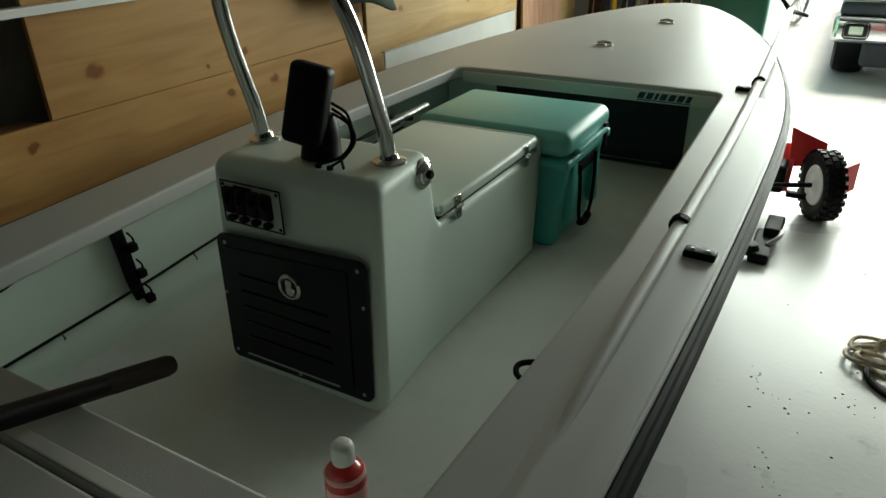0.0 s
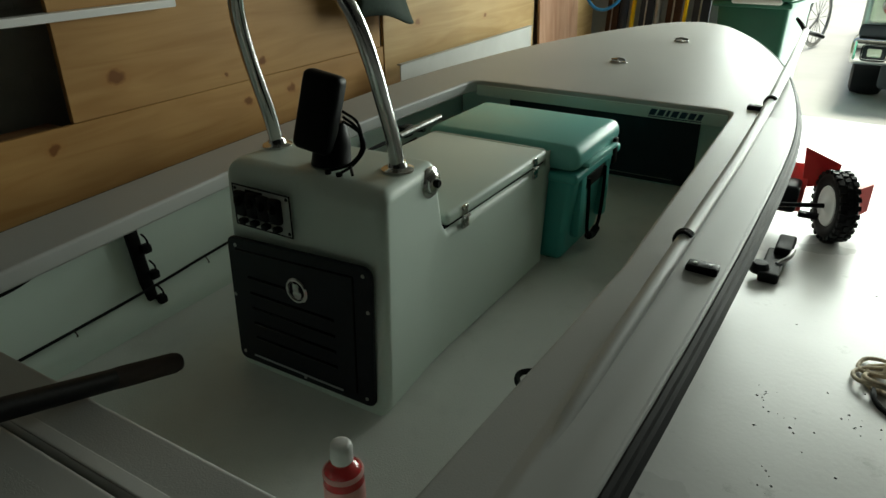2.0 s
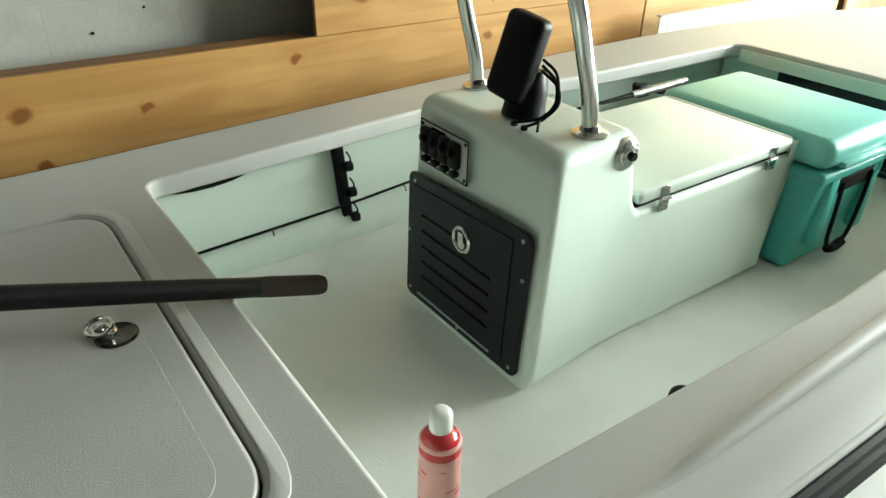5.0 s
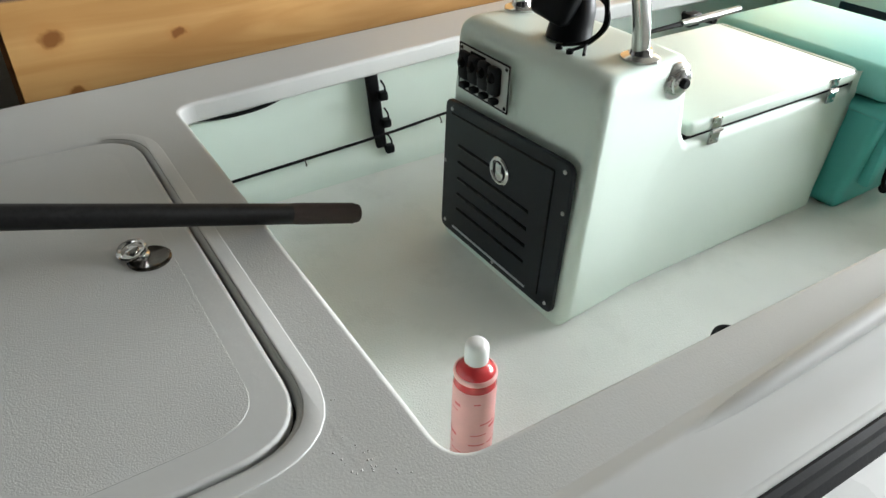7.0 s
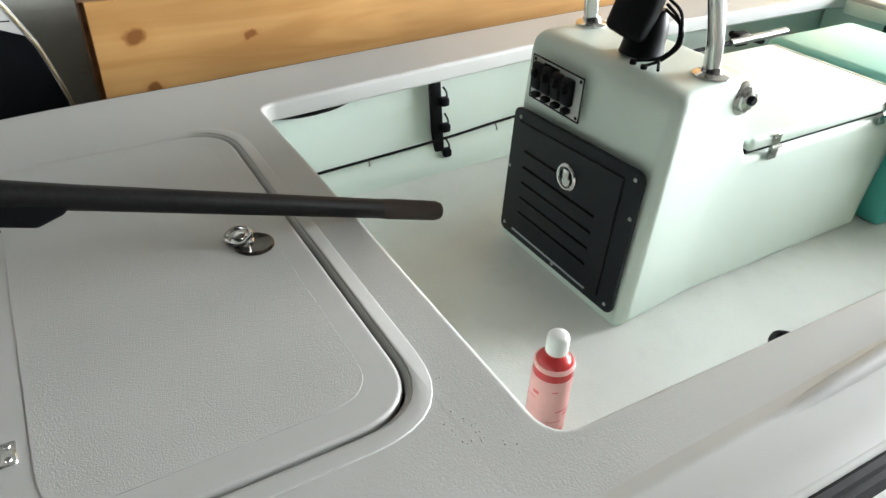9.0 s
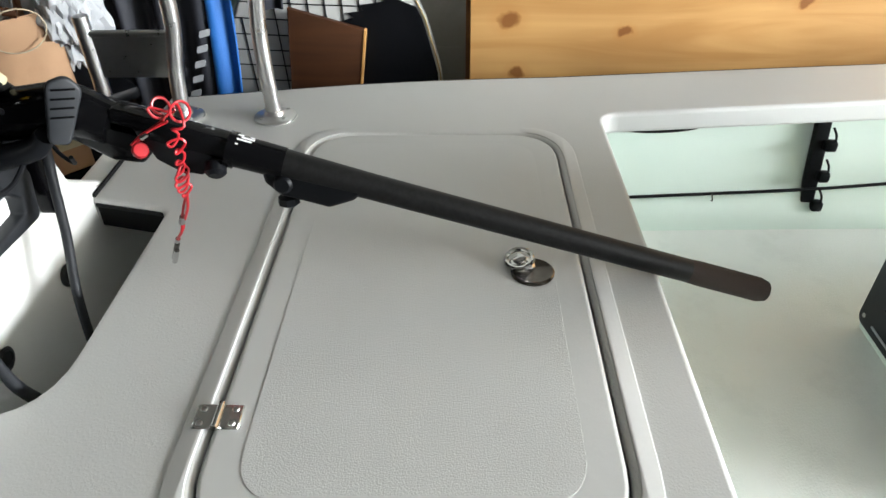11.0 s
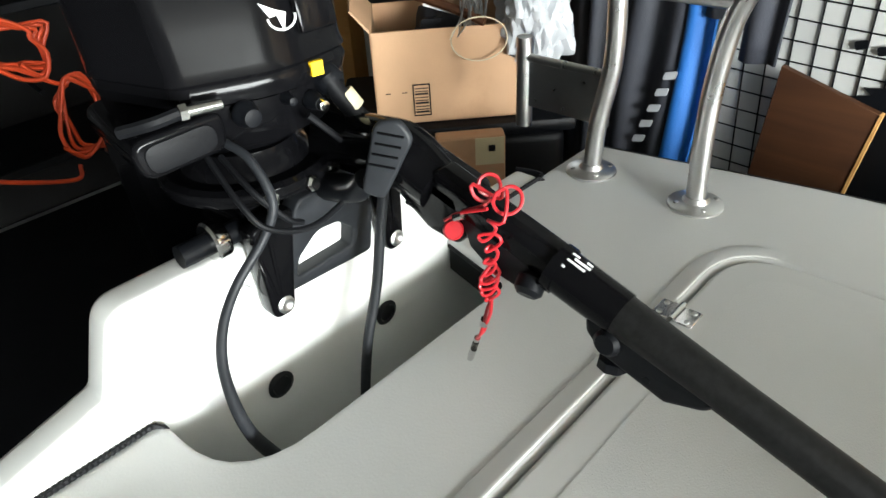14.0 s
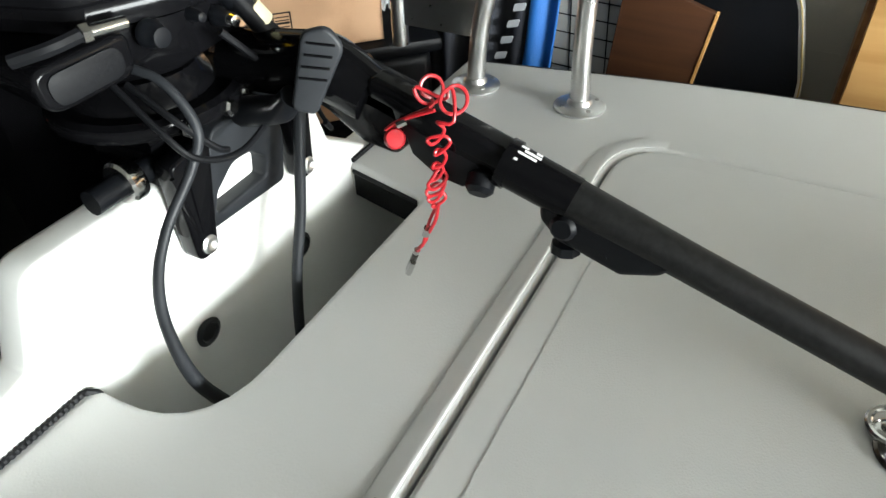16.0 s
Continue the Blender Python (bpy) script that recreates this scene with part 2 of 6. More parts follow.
# ---------- mesh helpers ----------
def part(name, bm, material, parent=None, label="", smooth=True, limit=40):
    me = bpy.data.meshes.new(name)
    if isinstance(bm, tuple):
        me.from_pydata(bm[0], [], bm[1])
        t = bmesh.new()
        t.from_mesh(me)
        bm = t
    bmesh.ops.recalc_face_normals(bm, faces=bm.faces)
    if smooth:
        for f in bm.faces:
            f.smooth = True
        for e in bm.edges:
            if len(e.link_faces) == 2 and e.calc_face_angle(0) > radians(limit):
                e.smooth = False
    bm.to_mesh(me)
    bm.free()
    me.materials.append(material)
    ob = new(name, me)
    if parent is not None:
        ob.parent = parent
        ob.matrix_parent_inverse = parent.matrix_world.inverted() if parent.parent else Matrix.Translation(parent.location).inverted()
    if label:
        ob["label"] = label
    return ob


def thing(name, label, category, group="", at=(0, 0, 0), kind=""):
    ob = new(name)
    ob.location = at
    ob.empty_display_size = 0.05
    bpy.context.view_layer.update()
    return tagged(ob, label, category, group, kind)


def rbox(lo, hi, r=0.005, seg=2, m=None, taper=None):
    """A rounded box from corner lo to corner hi. taper: (sx, sy) of the top against the bottom."""
    bm = bmesh.new()
    bmesh.ops.create_cube(bm, size=1)
    for v in bm.verts:
        top = v.co.z > 0
        for i in range(3):
            c, h = (lo[i] + hi[i]) / 2, (hi[i] - lo[i])
            k = taper[i] if (taper and top and i < 2) else 1
            v.co[i] = c + v.co[i] * h * k
    if r > 0:
        bmesh.ops.bevel(bm, geom=list(bm.edges), offset=r, segments=seg, affect='EDGES', profile=0.5)
    if m is not None:
        bmesh.ops.transform(bm, matrix=m, verts=bm.verts)
    return bm


def join(*bms):
    out = bms[0]
    for b in bms[1:]:
        me = bpy.data.meshes.new("tmp")
        b.to_mesh(me)
        out.from_mesh(me)
        bpy.data.meshes.remove(me)
        b.free()
    return out


def curve_points(pts, n=8):
    """A smooth run of points through pts."""
    p = [Vector(q) for q in pts]
    p = [p[0] * 2 - p[1]] + p + [p[-1] * 2 - p[-2]]
    out = []
    for i in range(1, len(p) - 2):
        for k in range(n):
            t = k / n
            out.append(0.5 * ((2 * p[i]) + (p[i + 1] - p[i - 1]) * t + (2 * p[i - 1] - 5 * p[i] + 4 * p[i + 1] - p[i + 2]) * t * t
                              + (3 * p[i] - p[i - 1] - 3 * p[i + 1] + p[i + 2]) * t ** 3))
    out.append(p[-2])
    return out


def tube(pts, r, sides=10, n=8, closed=False, smooth_path=True):
    """A round tube of radius r (a number or one per given point) along pts."""
    path = curve_points(pts, n) if smooth_path else [Vector(q) for q in pts]
    if not isinstance(r, (int, float)):
        k = len(pts) - 1
        rr = [float(np.interp(i / (len(path) - 1) * k, range(k + 1), r)) for i in range(len(path))]
    else:
        rr = [r] * len(path)
    bm = bmesh.new()
    up = Vector((0, 0, 1))
    rings = []
    for i, q in enumerate(path):
        d = (path[min(i + 1, len(path) - 1)] - path[max(i - 1, 0)]).normalized()
        if i == 0:
            a = d.orthogonal().normalized()
        else:
            a = (a - d * a.dot(d)).normalized()
        c = d.cross(a)
        rings.append([bm.verts.new(q + rr[i] * (math.cos(2 * math.pi * k / sides) * a + math.sin(2 * math.pi * k / sides) * c)) for k in range(sides)])
    for u, w in zip(rings, rings[1:]):
        for k in range(sides):
            bm.faces.new((u[k], u[(k + 1) % sides], w[(k + 1) % sides], w[k]))
    bm.faces.new(rings[0][::-1])
    bm.faces.new(rings[-1])
    return bm


def lathe(profile, at=(0, 0, 0), axis=(0, 0, 1), seg=24):
    """A turned solid: profile of (radius, height) from bottom to top."""
    bm = bmesh.new()
    rings = []
    for r, h in profile:
        if r < 1e-6:
            rings.append([bm.verts.new((0, 0, h))])
        else:
            rings.append([bm.verts.new((r * math.cos(2 * math.pi * k / seg), r * math.sin(2 * math.pi * k / seg), h)) for k in range(seg)])
    for u, w in zip(rings, rings[1:]):
        for k in range(seg):
            a, b = u[k % len(u)], u[(k + 1) % len(u)]
            c, d = w[(k + 1) % len(w)], w[k % len(w)]
            f = [v for i, v in enumerate((a, b, c, d)) if v not in (a, b, c, d)[:i]]
            if len(f) > 2:
                bm.faces.new(f)
    if len(rings[0]) > 1:
        bm.faces.new(rings[0][::-1])
    if len(rings[-1]) > 1:
        bm.faces.new(rings[-1])
    q = Vector((0, 0, 1)).rotation_difference(Vector(axis))
    bmesh.ops.transform(bm, matrix=Matrix.Translation(at) @ q.to_matrix().to_4x4(), verts=bm.verts)
    return bm


def round_outline(corners, r, n=6):
    """A closed 2D outline with rounded corners; r: one radius, or one each."""
    out = []
    k = len(corners)
    for i, c in enumerate(corners):
        c = Vector(c)
        rad = r if isinstance(r, (int, float)) else r[i]
        a, b = (Vector(corners[i - 1]) - c), (Vector(corners[(i + 1) % k]) - c)
        if rad < 1e-6:
            out.append(c)
            continue
        half = a.angle(b) / 2
        t = min(rad / math.tan(half), a.length * 0.49, b.length * 0.49)
        p, q = c + a.normalized() * t, c + b.normalized() * t
        for j in range(n + 1):
            s = j / n
            out.append((1 - s) ** 2 * p + 2 * s * (1 - s) * c + s * s * q)
    return [(p[0], p[1]) for p in out]


def slab(outlines, z0, z1, bevel=0.0, res=3, slices=(), shape=None):
    """A plate between z0 and z1 with the first outline as its edge and the others as holes; edges rounded by bevel."""
    cu = bpy.data.curves.new("outline", 'CURVE')
    cu.dimensions, cu.fill_mode = '2D', 'BOTH'
    for o in outlines:
        s = cu.splines.new('POLY')
        s.points.add(len(o) - 1)
        for p, (x, y) in zip(s.points, o):
            p.co = (x, y, 0, 1)
        s.use_cyclic_u = True
    cu.extrude = max(0.0, (z1 - z0) / 2 - bevel)
    cu.bevel_depth, cu.bevel_resolution, cu.offset = bevel, res, -bevel
    tmp = bpy.data.objects.new("outline", cu)
    scene.collection.objects.link(tmp)
    me = bpy.data.meshes.new_from_object(tmp.evaluated_get(bpy.context.evaluated_depsgraph_get()))
    bm = bmesh.new()
    bm.from_mesh(me)
    bpy.data.objects.remove(tmp)
    bpy.data.curves.remove(cu)
    bpy.data.meshes.remove(me)
    bmesh.ops.remove_doubles(bm, verts=bm.verts, dist=1e-5)
    for v in bm.verts:
        v.co.z += (z0 + z1) / 2
    for y in slices:
        bmesh.ops.bisect_plane(bm, geom=list(bm.verts) + list(bm.edges) + list(bm.faces), dist=1e-6, plane_co=(0, y, 0), plane_no=(0, 1, 0))
    if shape:
        for v in bm.verts:
            v.co = shape(v.co)
    return bm


def upright(outline, x, thick, m=None, bevel=0.0):
    """A plate that stands in the yz plane: outline of (y, z), from x - thick to x."""
    bm = slab([outline], 0, thick, bevel)
    bmesh.ops.transform(bm, matrix=Matrix(((0, 0, 1, x - thick), (1, 0, 0, 0), (0, 1, 0, 0), (0, 0, 0, 1))), verts=bm.verts)
    if m is not None:
        bmesh.ops.transform(bm, matrix=m, verts=bm.verts)
    return bm


def basis(o, ex, ey):
    """A frame at o with its x along ex and y along ey."""
    ex, ey = Vector(ex).normalized(), Vector(ey)
    ez = ex.cross(ey).normalized()
    ey = ez.cross(ex)
    return Matrix(((ex.x, ey.x, ez.x, o[0]), (ex.y, ey.y, ez.y, o[1]), (ex.z, ey.z, ez.z, o[2]), (0, 0, 0, 1)))

# ---------- the garage ----------
def structure(name, bm, material, label="", smooth=False):
    return tagged(part(name, bm, material, None, label, smooth), label, "", "", "structure")


WALL_X = -1.34
structure("floor", rbox((-1.6, -3.2, -0.12), (7.1, DOOR_Y + 0.1, 0.0), 0), CONCRETE, "worn grey concrete garage floor with dark stains")
structure("ground", rbox((-60, DOOR_Y + 0.1, -0.3), (60, 140, -0.012), 0), GRASS, "dry grass yard beyond the driveway")
structure("driveway", rbox((-1.2, DOOR_Y + 0.1, -0.2), (7.2, 19, -0.006), 0), DRIVE, "pale sunlit concrete driveway")
# rear wall takes the near-black colour that holds the shade
structure("wall_rear", rbox((-1.6, -3.4, 0), (7.1, -3.2, 2.7), 0), DARKWALL, "rear garage wall with its deep shade put into a near-black colour")
# side wall out of view, kept dark to hold down the fill light
structure("wall_starboard", rbox((7.0, -3.4, 0), (7.2, DOOR_Y + 0.1, 2.7), 0), SIDEWALL, "unseen side wall of the garage, darkened to cut bounced light")
# ceiling out of view; its dark colour limits the overhead bounce
structure("ceiling", rbox((-1.6, -3.4, 2.6), (7.2, DOOR_Y + 0.1, 2.75), 0), CEIL, "plain unseen garage ceiling, darkened to cut bounced light")
structure("wall_front", join(rbox((-1.6, DOOR_Y - 0.1, 0), (-0.12, DOOR_Y + 0.1, 2.6), 0), rbox((-0.12, DOOR_Y - 0.1, 2.45), (3.0, DOOR_Y + 0.1, 2.6), 0),
                             rbox((3.0, DOOR_Y - 0.1, 0), (7.1, DOOR_Y + 0.1, 2.6), 0)), BLOCKPAINT, "painted wall round the open garage door")
wall_port = structure("wall_port", rbox((WALL_X - 0.2, -3.4, 0), (WALL_X - 0.006, DOOR_Y - 0.1, 2.6), 0), BLOCKPAINT, "painted concrete block side wall")

# plywood sheets fixed to the side wall
def sheet(label, y0, y1, z0, z1, x, material, thick=0.018, lean=0.0):
    s = thing("plywood_sheet", label, "plywood sheet", "plywood on the side wall", (x, y0, z0))
    part("board", rbox((x - thick, y0, z0), (x, y1, z1), 0.002, 1), material, s, smooth=False)
    if lean:
        s.rotation_euler = (0, radians(lean), 0)
    return s


sheet("long varnished knotty plywood sheet standing on the floor", -0.25, 2.42, 0.0, 0.873, -1.110, PLY)
sheet("brown edge of stacked boards standing behind the plywood", -0.262, 0.74, 0.0, 0.870, -1.130, BROWNPLY, 0.085)
sheet("varnished knotty plywood sheet fixed above the lower one", 0.765, 2.40, 0.8742, 2.1, -1.1115, PLY)
sheet("paler plywood sheet with a worn edge", 2.44, 4.22, 0.0, 2.1, -1.118, PLYPALE)
sheet("reddish figured plywood offcut leaning on the wall", 4.26, 4.98, 0.0, 1.7, -1.06, PLYRED, lean=-2)
sheet("pale plywood sheet beside the front corner", 5.01, 5.38, 0.0, 1.6, -1.11, PLYPALE)
rail = thing("shelf_track", "white metal shelf track fixed to the wall", "shelf track", "", (-1.1, 0.2, 1.19))
part("track", rbox((-1.12, -0.25, 1.185), (-1.075, 1.2, 1.21), 0.003, 1), CAPWHITE, rail)

chan = thing("metal_channel", "pale grey painted metal channel lying beside the boat", "metal channel", "", (-0.93, 2.3, 0.7))
part("channel", join(rbox((-0.97, 2.36, 0.67), (-0.965, 3.86, 0.800), 0.001, 1), rbox((-0.985, 2.36, 0.800), (-0.960, 3.86, 0.806), 0.001, 1), rbox((-0.965, 2.36, 0.67), (-0.90, 3.86, 0.676), 0.001, 1)), BOARD, chan)
for y in (2.5, 3.5):
    part("prop", rbox((-0.98, y, 0.0), (-0.90, y + 0.08, 0.669), 0.003, 1), PLYPALE, chan, "rough timber prop")

# ---------- the boat ----------
CX, D = 0.03, 0.75
STATIONS = ((-0.955, 0.66), (-0.4, 0.752), (0.3, 0.79), (1.0, 0.81), (1.7, 0.812), (2.1, 0.795), (2.44, 0.755), (2.8, 0.69), (3.1, 0.62), (3.4, 0.52),
            (3.7, 0.40), (3.95, 0.27), (4.12, 0.15), (4.2, 0.0))


def half_beam(y):
    return float(np.interp(y, [s[0] for s in STATIONS], [s[1] for s in STATIONS]))


def sheer(y):
    return 0.024 * max(0.0, y + 0.05) if y > -0.05 else 0.0


def on_sheer(p):
    return Vector((p.x, p.y, p.z + sheer(p.y)))


side = curve_points([(CX + h, y, 0) for y, h in STATIONS], 4)
starboard = [(p.x, p.y) for p in side]
port = [(2 * CX - x, y) for x, y in starboard[::-1]][1:]
WELL = [(p[0], p[1]) for p in round_outline([(-0.205, -1.3), (-0.192, -0.95), (-0.156, -0.80), (0.315, -0.80), (0.315, -1.3)], [0, 0, 0.02, 0.11, 0], 7)]
well_edge = [(x, max(y, -0.955)) for x, y in WELL]
deck_outline = starboard + port + well_edge
COCKPIT = round_outline([(-0.532, 0.03), (0.60, 0.03), (0.634, 0.9), (0.60, 2.24), (-0.49, 2.24), (-0.578, 0.9)], [0.045, 0.05, 0.5, 0.05, 0.06, 0.5], 6)
HATCH = round_outline([(-0.44, -0.575), (0.478, -0.575), (0.478, -0.085), (-0.44, -0.085)], 0.10, 8)
HATCH_GAP = round_outline([(-0.4435, -0.5785), (0.4815, -0.5785), (0.4815, -0.0815), (-0.4435, -0.0815)], 0.102, 8)
CHANNEL = round_outline([(-0.475, -0.612), (0.515, -0.612), (0.515, -0.048), (-0.475, -0.048)], 0.13, 8)
CHANNEL_IN = round_outline([(-0.452, -0.587), (0.490, -0.587), (0.490, -0.073), (-0.452, -0.073)], 0.11, 8)
PATCH = round_outline([(-0.40, -0.53), (0.43, -0.53), (0.43, -0.13), (-0.40, -0.13)], 0.07, 8)

boat = thing("skiff", "light grey flat skiff with a seafoam interior on a low trailer", "boat", "", (CX, 1.6, 0.28))
cuts = [round(-0.05 + 0.12 * i, 3) for i in range(36)]
deck = part("deck", slab([deck_outline, COCKPIT, HATCH_GAP], D - 0.05, D, 0.010, 3, cuts, on_sheer), DECK_GREY, boat, "grey moulded deck with fine grip texture", limit=50)
part("hatch_channel", slab([CHANNEL, CHANNEL_IN], D - 0.002, D + 0.002, 0.0018, 2), SMOOTH, deck, "smooth moulded border round the hatch")
for v in deck.children[0].data.vertices:
    fade = min(1.0, max(0.0, (-0.30 - v.co.x) / 0.12)) * min(1.0, max(0.0, (0.20 - abs(v.co.y + 0.33)) / 0.06))
    v.co.z -= 0.006 * fade
part("hatch_seat", slab([HATCH_GAP], D - 0.06, D - 0.03), RUBBER, deck, "black hatch gasket")
lid = part("hatch_lid", slab([HATCH], D - 0.02, D + 0.001, 0.006, 3), SMOOTH, boat, "grey deck hatch lid with nonskid top")
part("nonskid_patch", slab([PATCH], D, D + 0.0016, 0.0003, 1), NONSKID, lid, "pebbled nonskid panel", smooth=False)

# moulded ridge along the starboard gunwale, with a smooth outer slope
bm = bmesh.new()
rows = []
for i in range(54):
    y = -0.45 + 0.05 * i
    x, z, h = 0.717 + 0.006 * math.sin(y), D + sheer(y), min(1.0, 0.55 + max(0.0, y + 0.2) * 0.6)
    out = CX + half_beam(y) - 0.012 - x
    rows.append([bm.verts.new((x + dx, y, z + dz)) for dx, dz in ((-0.030, -0.0015), (-0.016, 0.0012), (-0.005, 0.0075 * h), (0.0, 0.0090 * h), (0.005, 0.0080 * h), (0.015, 0.0040 * h), (out * 0.6, 0.0020), (out, 0.0010), (out + 0.006, -0.004))])
for a, b in zip(rows, rows[1:]):
    for k in range(8):
        bm.faces.new((a[k], a[k + 1], b[k + 1], b[k]))
bm.faces.new(rows[0])
bm.faces.new(rows[-1])
part("gunwale_ridge", bm, SMOOTH, deck, "smooth moulded gunwale ridge", limit=70)

# rub rail: three ribs along the edge
for dx, dz, r in ((0.002, -0.014, 0.011), (0.010, -0.030, 0.012), (0.010, -0.049, 0.012)):
    pts = [(x + (dx if x > CX else -dx), y, D + dz + sheer(y)) for x, y in starboard + port]
    part("rub_rail", tube(pts, r, 8, smooth_path=False), RUBBER, boat, "ribbed black rubber rub rail")

# outer hull and the liner
bm = bmesh.new()
rows = []
for i in range(45):
    y = -0.95 + 5.14 * i / 44
    h, b = half_beam(y), max(0.0, (y - 2.6) / 1.6)
    zt, zb = D - 0.05 + sheer(y), 0.30 + 0.42 * b ** 2
    rows.append([bm.verts.new((CX + s * k * h, y, zt + (zb - zt) * q)) for s, k, q in ((-1, 0.985, 0), (-1, 0.95, 0.45), (-1, 0.86, 0.8), (-1, 0.4, 0.97), (1, 0.0, 1), (1, 0.4, 0.97), (1, 0.86, 0.8), (1, 0.95, 0.45), (1, 0.985, 0))])
for a, b in zip(rows, rows[1:]):
    for k in range(8):
        bm.faces.new((a[k], a[k + 1], b[k + 1], b[k]))
part("hull", bm, WHITE, boat, "pale grey outer hull")

SOLE_Z = 0.42
part("sole", slab([round_outline([(-0.66, -0.02), (0.72, -0.02), (0.735, 1.2), (0.70, 2.42), (-0.64, 2.42), (-0.675, 1.2)], 0.02)], SOLE_Z - 0.02, SOLE_Z, 0.004), SOLE, boat, "pale green-grey nonskid cockpit floor")


def liner(x0, x1, s):
    bm = bmesh.new()
    rows = []
    for i in range(25):
        y = -0.03 + 2.45 * i / 24
        x = x0 + (x1 - x0) * math.sin(math.pi * i / 24)
        rows.append([bm.verts.new((x + s * dx, y, z + (sheer(y) if z > 0.6 else 0))) for dx, z in
                     ((-0.10, SOLE_Z + 0.001), (-0.07, SOLE_Z + 0.004), (-0.045, SOLE_Z + 0.015), (-0.025, SOLE_Z + 0.04), (-0.008, 0.52), (0.0, 0.60), (0.0, D - 0.045))])
    for a, b in zip(rows, rows[1:]):
        for k in range(6):
            bm.faces.new((a[k], a[k + 1], b[k + 1], b[k]))
    return part("side_liner", bm, SEAFOAM, boat, "glossy seafoam inner hull side", limit=60)


liner(-0.655, -0.675, -1)
liner(0.715, 0.735, 1)
part("aft_bulkhead", rbox((-0.66, -0.05, SOLE_Z), (0.72, -0.03, D - 0.05), 0.003, 1), SEAFOAM, boat)
bulk = part("forward_bulkhead", rbox((-0.64, 2.40, SOLE_Z), (0.70, 2.43, 0.75), 0.004, 1), SEAFOAM, boat, "seafoam bulkhead under the foredeck")
part("bulkhead_door", rbox((-0.385, 2.390, 0.428), (0.462, 2.402, 0.748), 0.004, 2), NAVYDOOR, bulk, "dark navy locker door in the bulkhead")
part("door_trim", rbox((-0.36, 2.386, 0.448), (0.38, 2.391, 0.4505), 0.001, 1), STEEL, bulk)
fascia = part("foredeck_fascia", rbox((-0.47, 2.229, 0.742), (0.585, 2.2415, 0.788), 0.004, 2), SEAFOAM, boat, "seafoam edge face of the foredeck")
for dx, wd in ((0.0, 0.024), (0.032, 0.024), (0.064, 0.012), (0.084, 0.024), (0.116, 0.024), (0.148, 0.024), (0.180, 0.018)):
    bm = rbox((0.294 + dx, 2.2265, 0.756), (0.294 + dx + wd, 2.2292, 0.780), 0)
    for v in bm.verts:
        v.co.x += (v.co.z - 0.756) * 0.4
    part("badge_stroke", bm, LETTER_BLUE, fascia, smooth=False)
part("badge_line", rbox((0.294, 2.2265, 0.749), (0.495, 2.2292, 0.752), 0), LETTER_BLUE, fascia)

# motor well and transom
well = part("motor_well", join(rbox((-0.60, -0.95, 0.50), (0.335, -0.63, 0.515), 0.003, 1), rbox((-0.60, -0.645, 0.50), (0.335, -0.63, D - 0.052), 0),
                               rbox((-0.60, -0.95, 0.50), (-0.585, -0.63, D - 0.052), 0), rbox((0.318, -0.95, 0.50), (0.335, -0.63, D - 0.052), 0)), WHITE, boat, "white splash well in front of the transom")
hump = round_outline([(-0.58, 0.33), (0.64, 0.33), (0.675, 0.732), (0.364, 0.815), (0.328, 0.916), (-0.118, 0.914), (-0.150, 0.815), (-0.25, 0.752), (-0.448, 0.752), (-0.456, 0.69), (-0.615, 0.69)],
                     [0.05, 0.05, 0.004, 0.012, 0.035, 0.04, 0.03, 0.03, 0.01, 0.004, 0.01], 6)
bm = slab([hump], 0, 0.055, 0.012, 4)
bmesh.ops.transform(bm, matrix=Matrix(((1, 0, 0, 0), (0, 0, -1, -0.95), (0, 1, 0, 0), (0, 0, 0, 1))), verts=bm.verts)
transom = part("transom", bm, WHITE, boat, "white raised transom")
for x0, x1 in ((0.318, 0.665), (-0.448, -0.195)):
    n = int((x1 - x0) / 0.0032)
    path = [(x0 + (x1 - x0) * k / n, -0.9465 + 0.010 * max(0.0, 1 - k / 5) ** 2, D + 0.0035 - 0.010 * max(0.0, 1 - k / 4) ** 2) for k in range(n + 1)]
    part("edge_gasket", tube(path, [0.0034 + (0.0014 if k % 2 else 0.0) for k in range(n + 1)], 6, smooth_path=False), RUBBER, boat, "braided black edge gasket")
part("shoulder_seal", tube([(-0.446, -0.947, 0.7535), (-0.455, -0.952, 0.7535), (-0.454, -0.975, 0.7535), (-0.447, -1.003, 0.7525)], 0.004, 6), RUBBER, boat, "black seal round the transom shoulder")
part("well_trim", tube([(-0.1935, -0.945, 0.736), (-0.1765, -0.875, 0.736), (-0.160, -0.808, 0.736)], 0.0055, 8), RUBBER, boat, "black trim on the cut edge of the motor well")
part("well_trim", slab([[(-0.194, -0.944), (-0.1605, -0.806), (-0.156, -0.806), (-0.1895, -0.944)]], 0.692, 0.733), RUBBER, boat)
for x in (-0.044, 0.157):
    part("drain_plug", lathe([(0.019, 0), (0.021, 0.003), (0.015, 0.006), (0.013, 0.003), (0, 0.003)], (x, -0.95, 0.688), (0, 1, 0), 18), CABLE, transom, "round black drain plug")
part("bolt_cap", lathe([(0.021, 0), (0.020, 0.008), (0.012, 0.014), (0, 0.015)], (0.182, -0.95, 0.850), (0, 1, 0), 16), mat("clear_cap", (0.62, 0.62, 0.6), 0.2), transom, "cloudy plastic bolt cap")

for ob in (deck, lid):
    ob.modifiers.new("weighted", 'WEIGHTED_NORMAL').keep_sharp = True

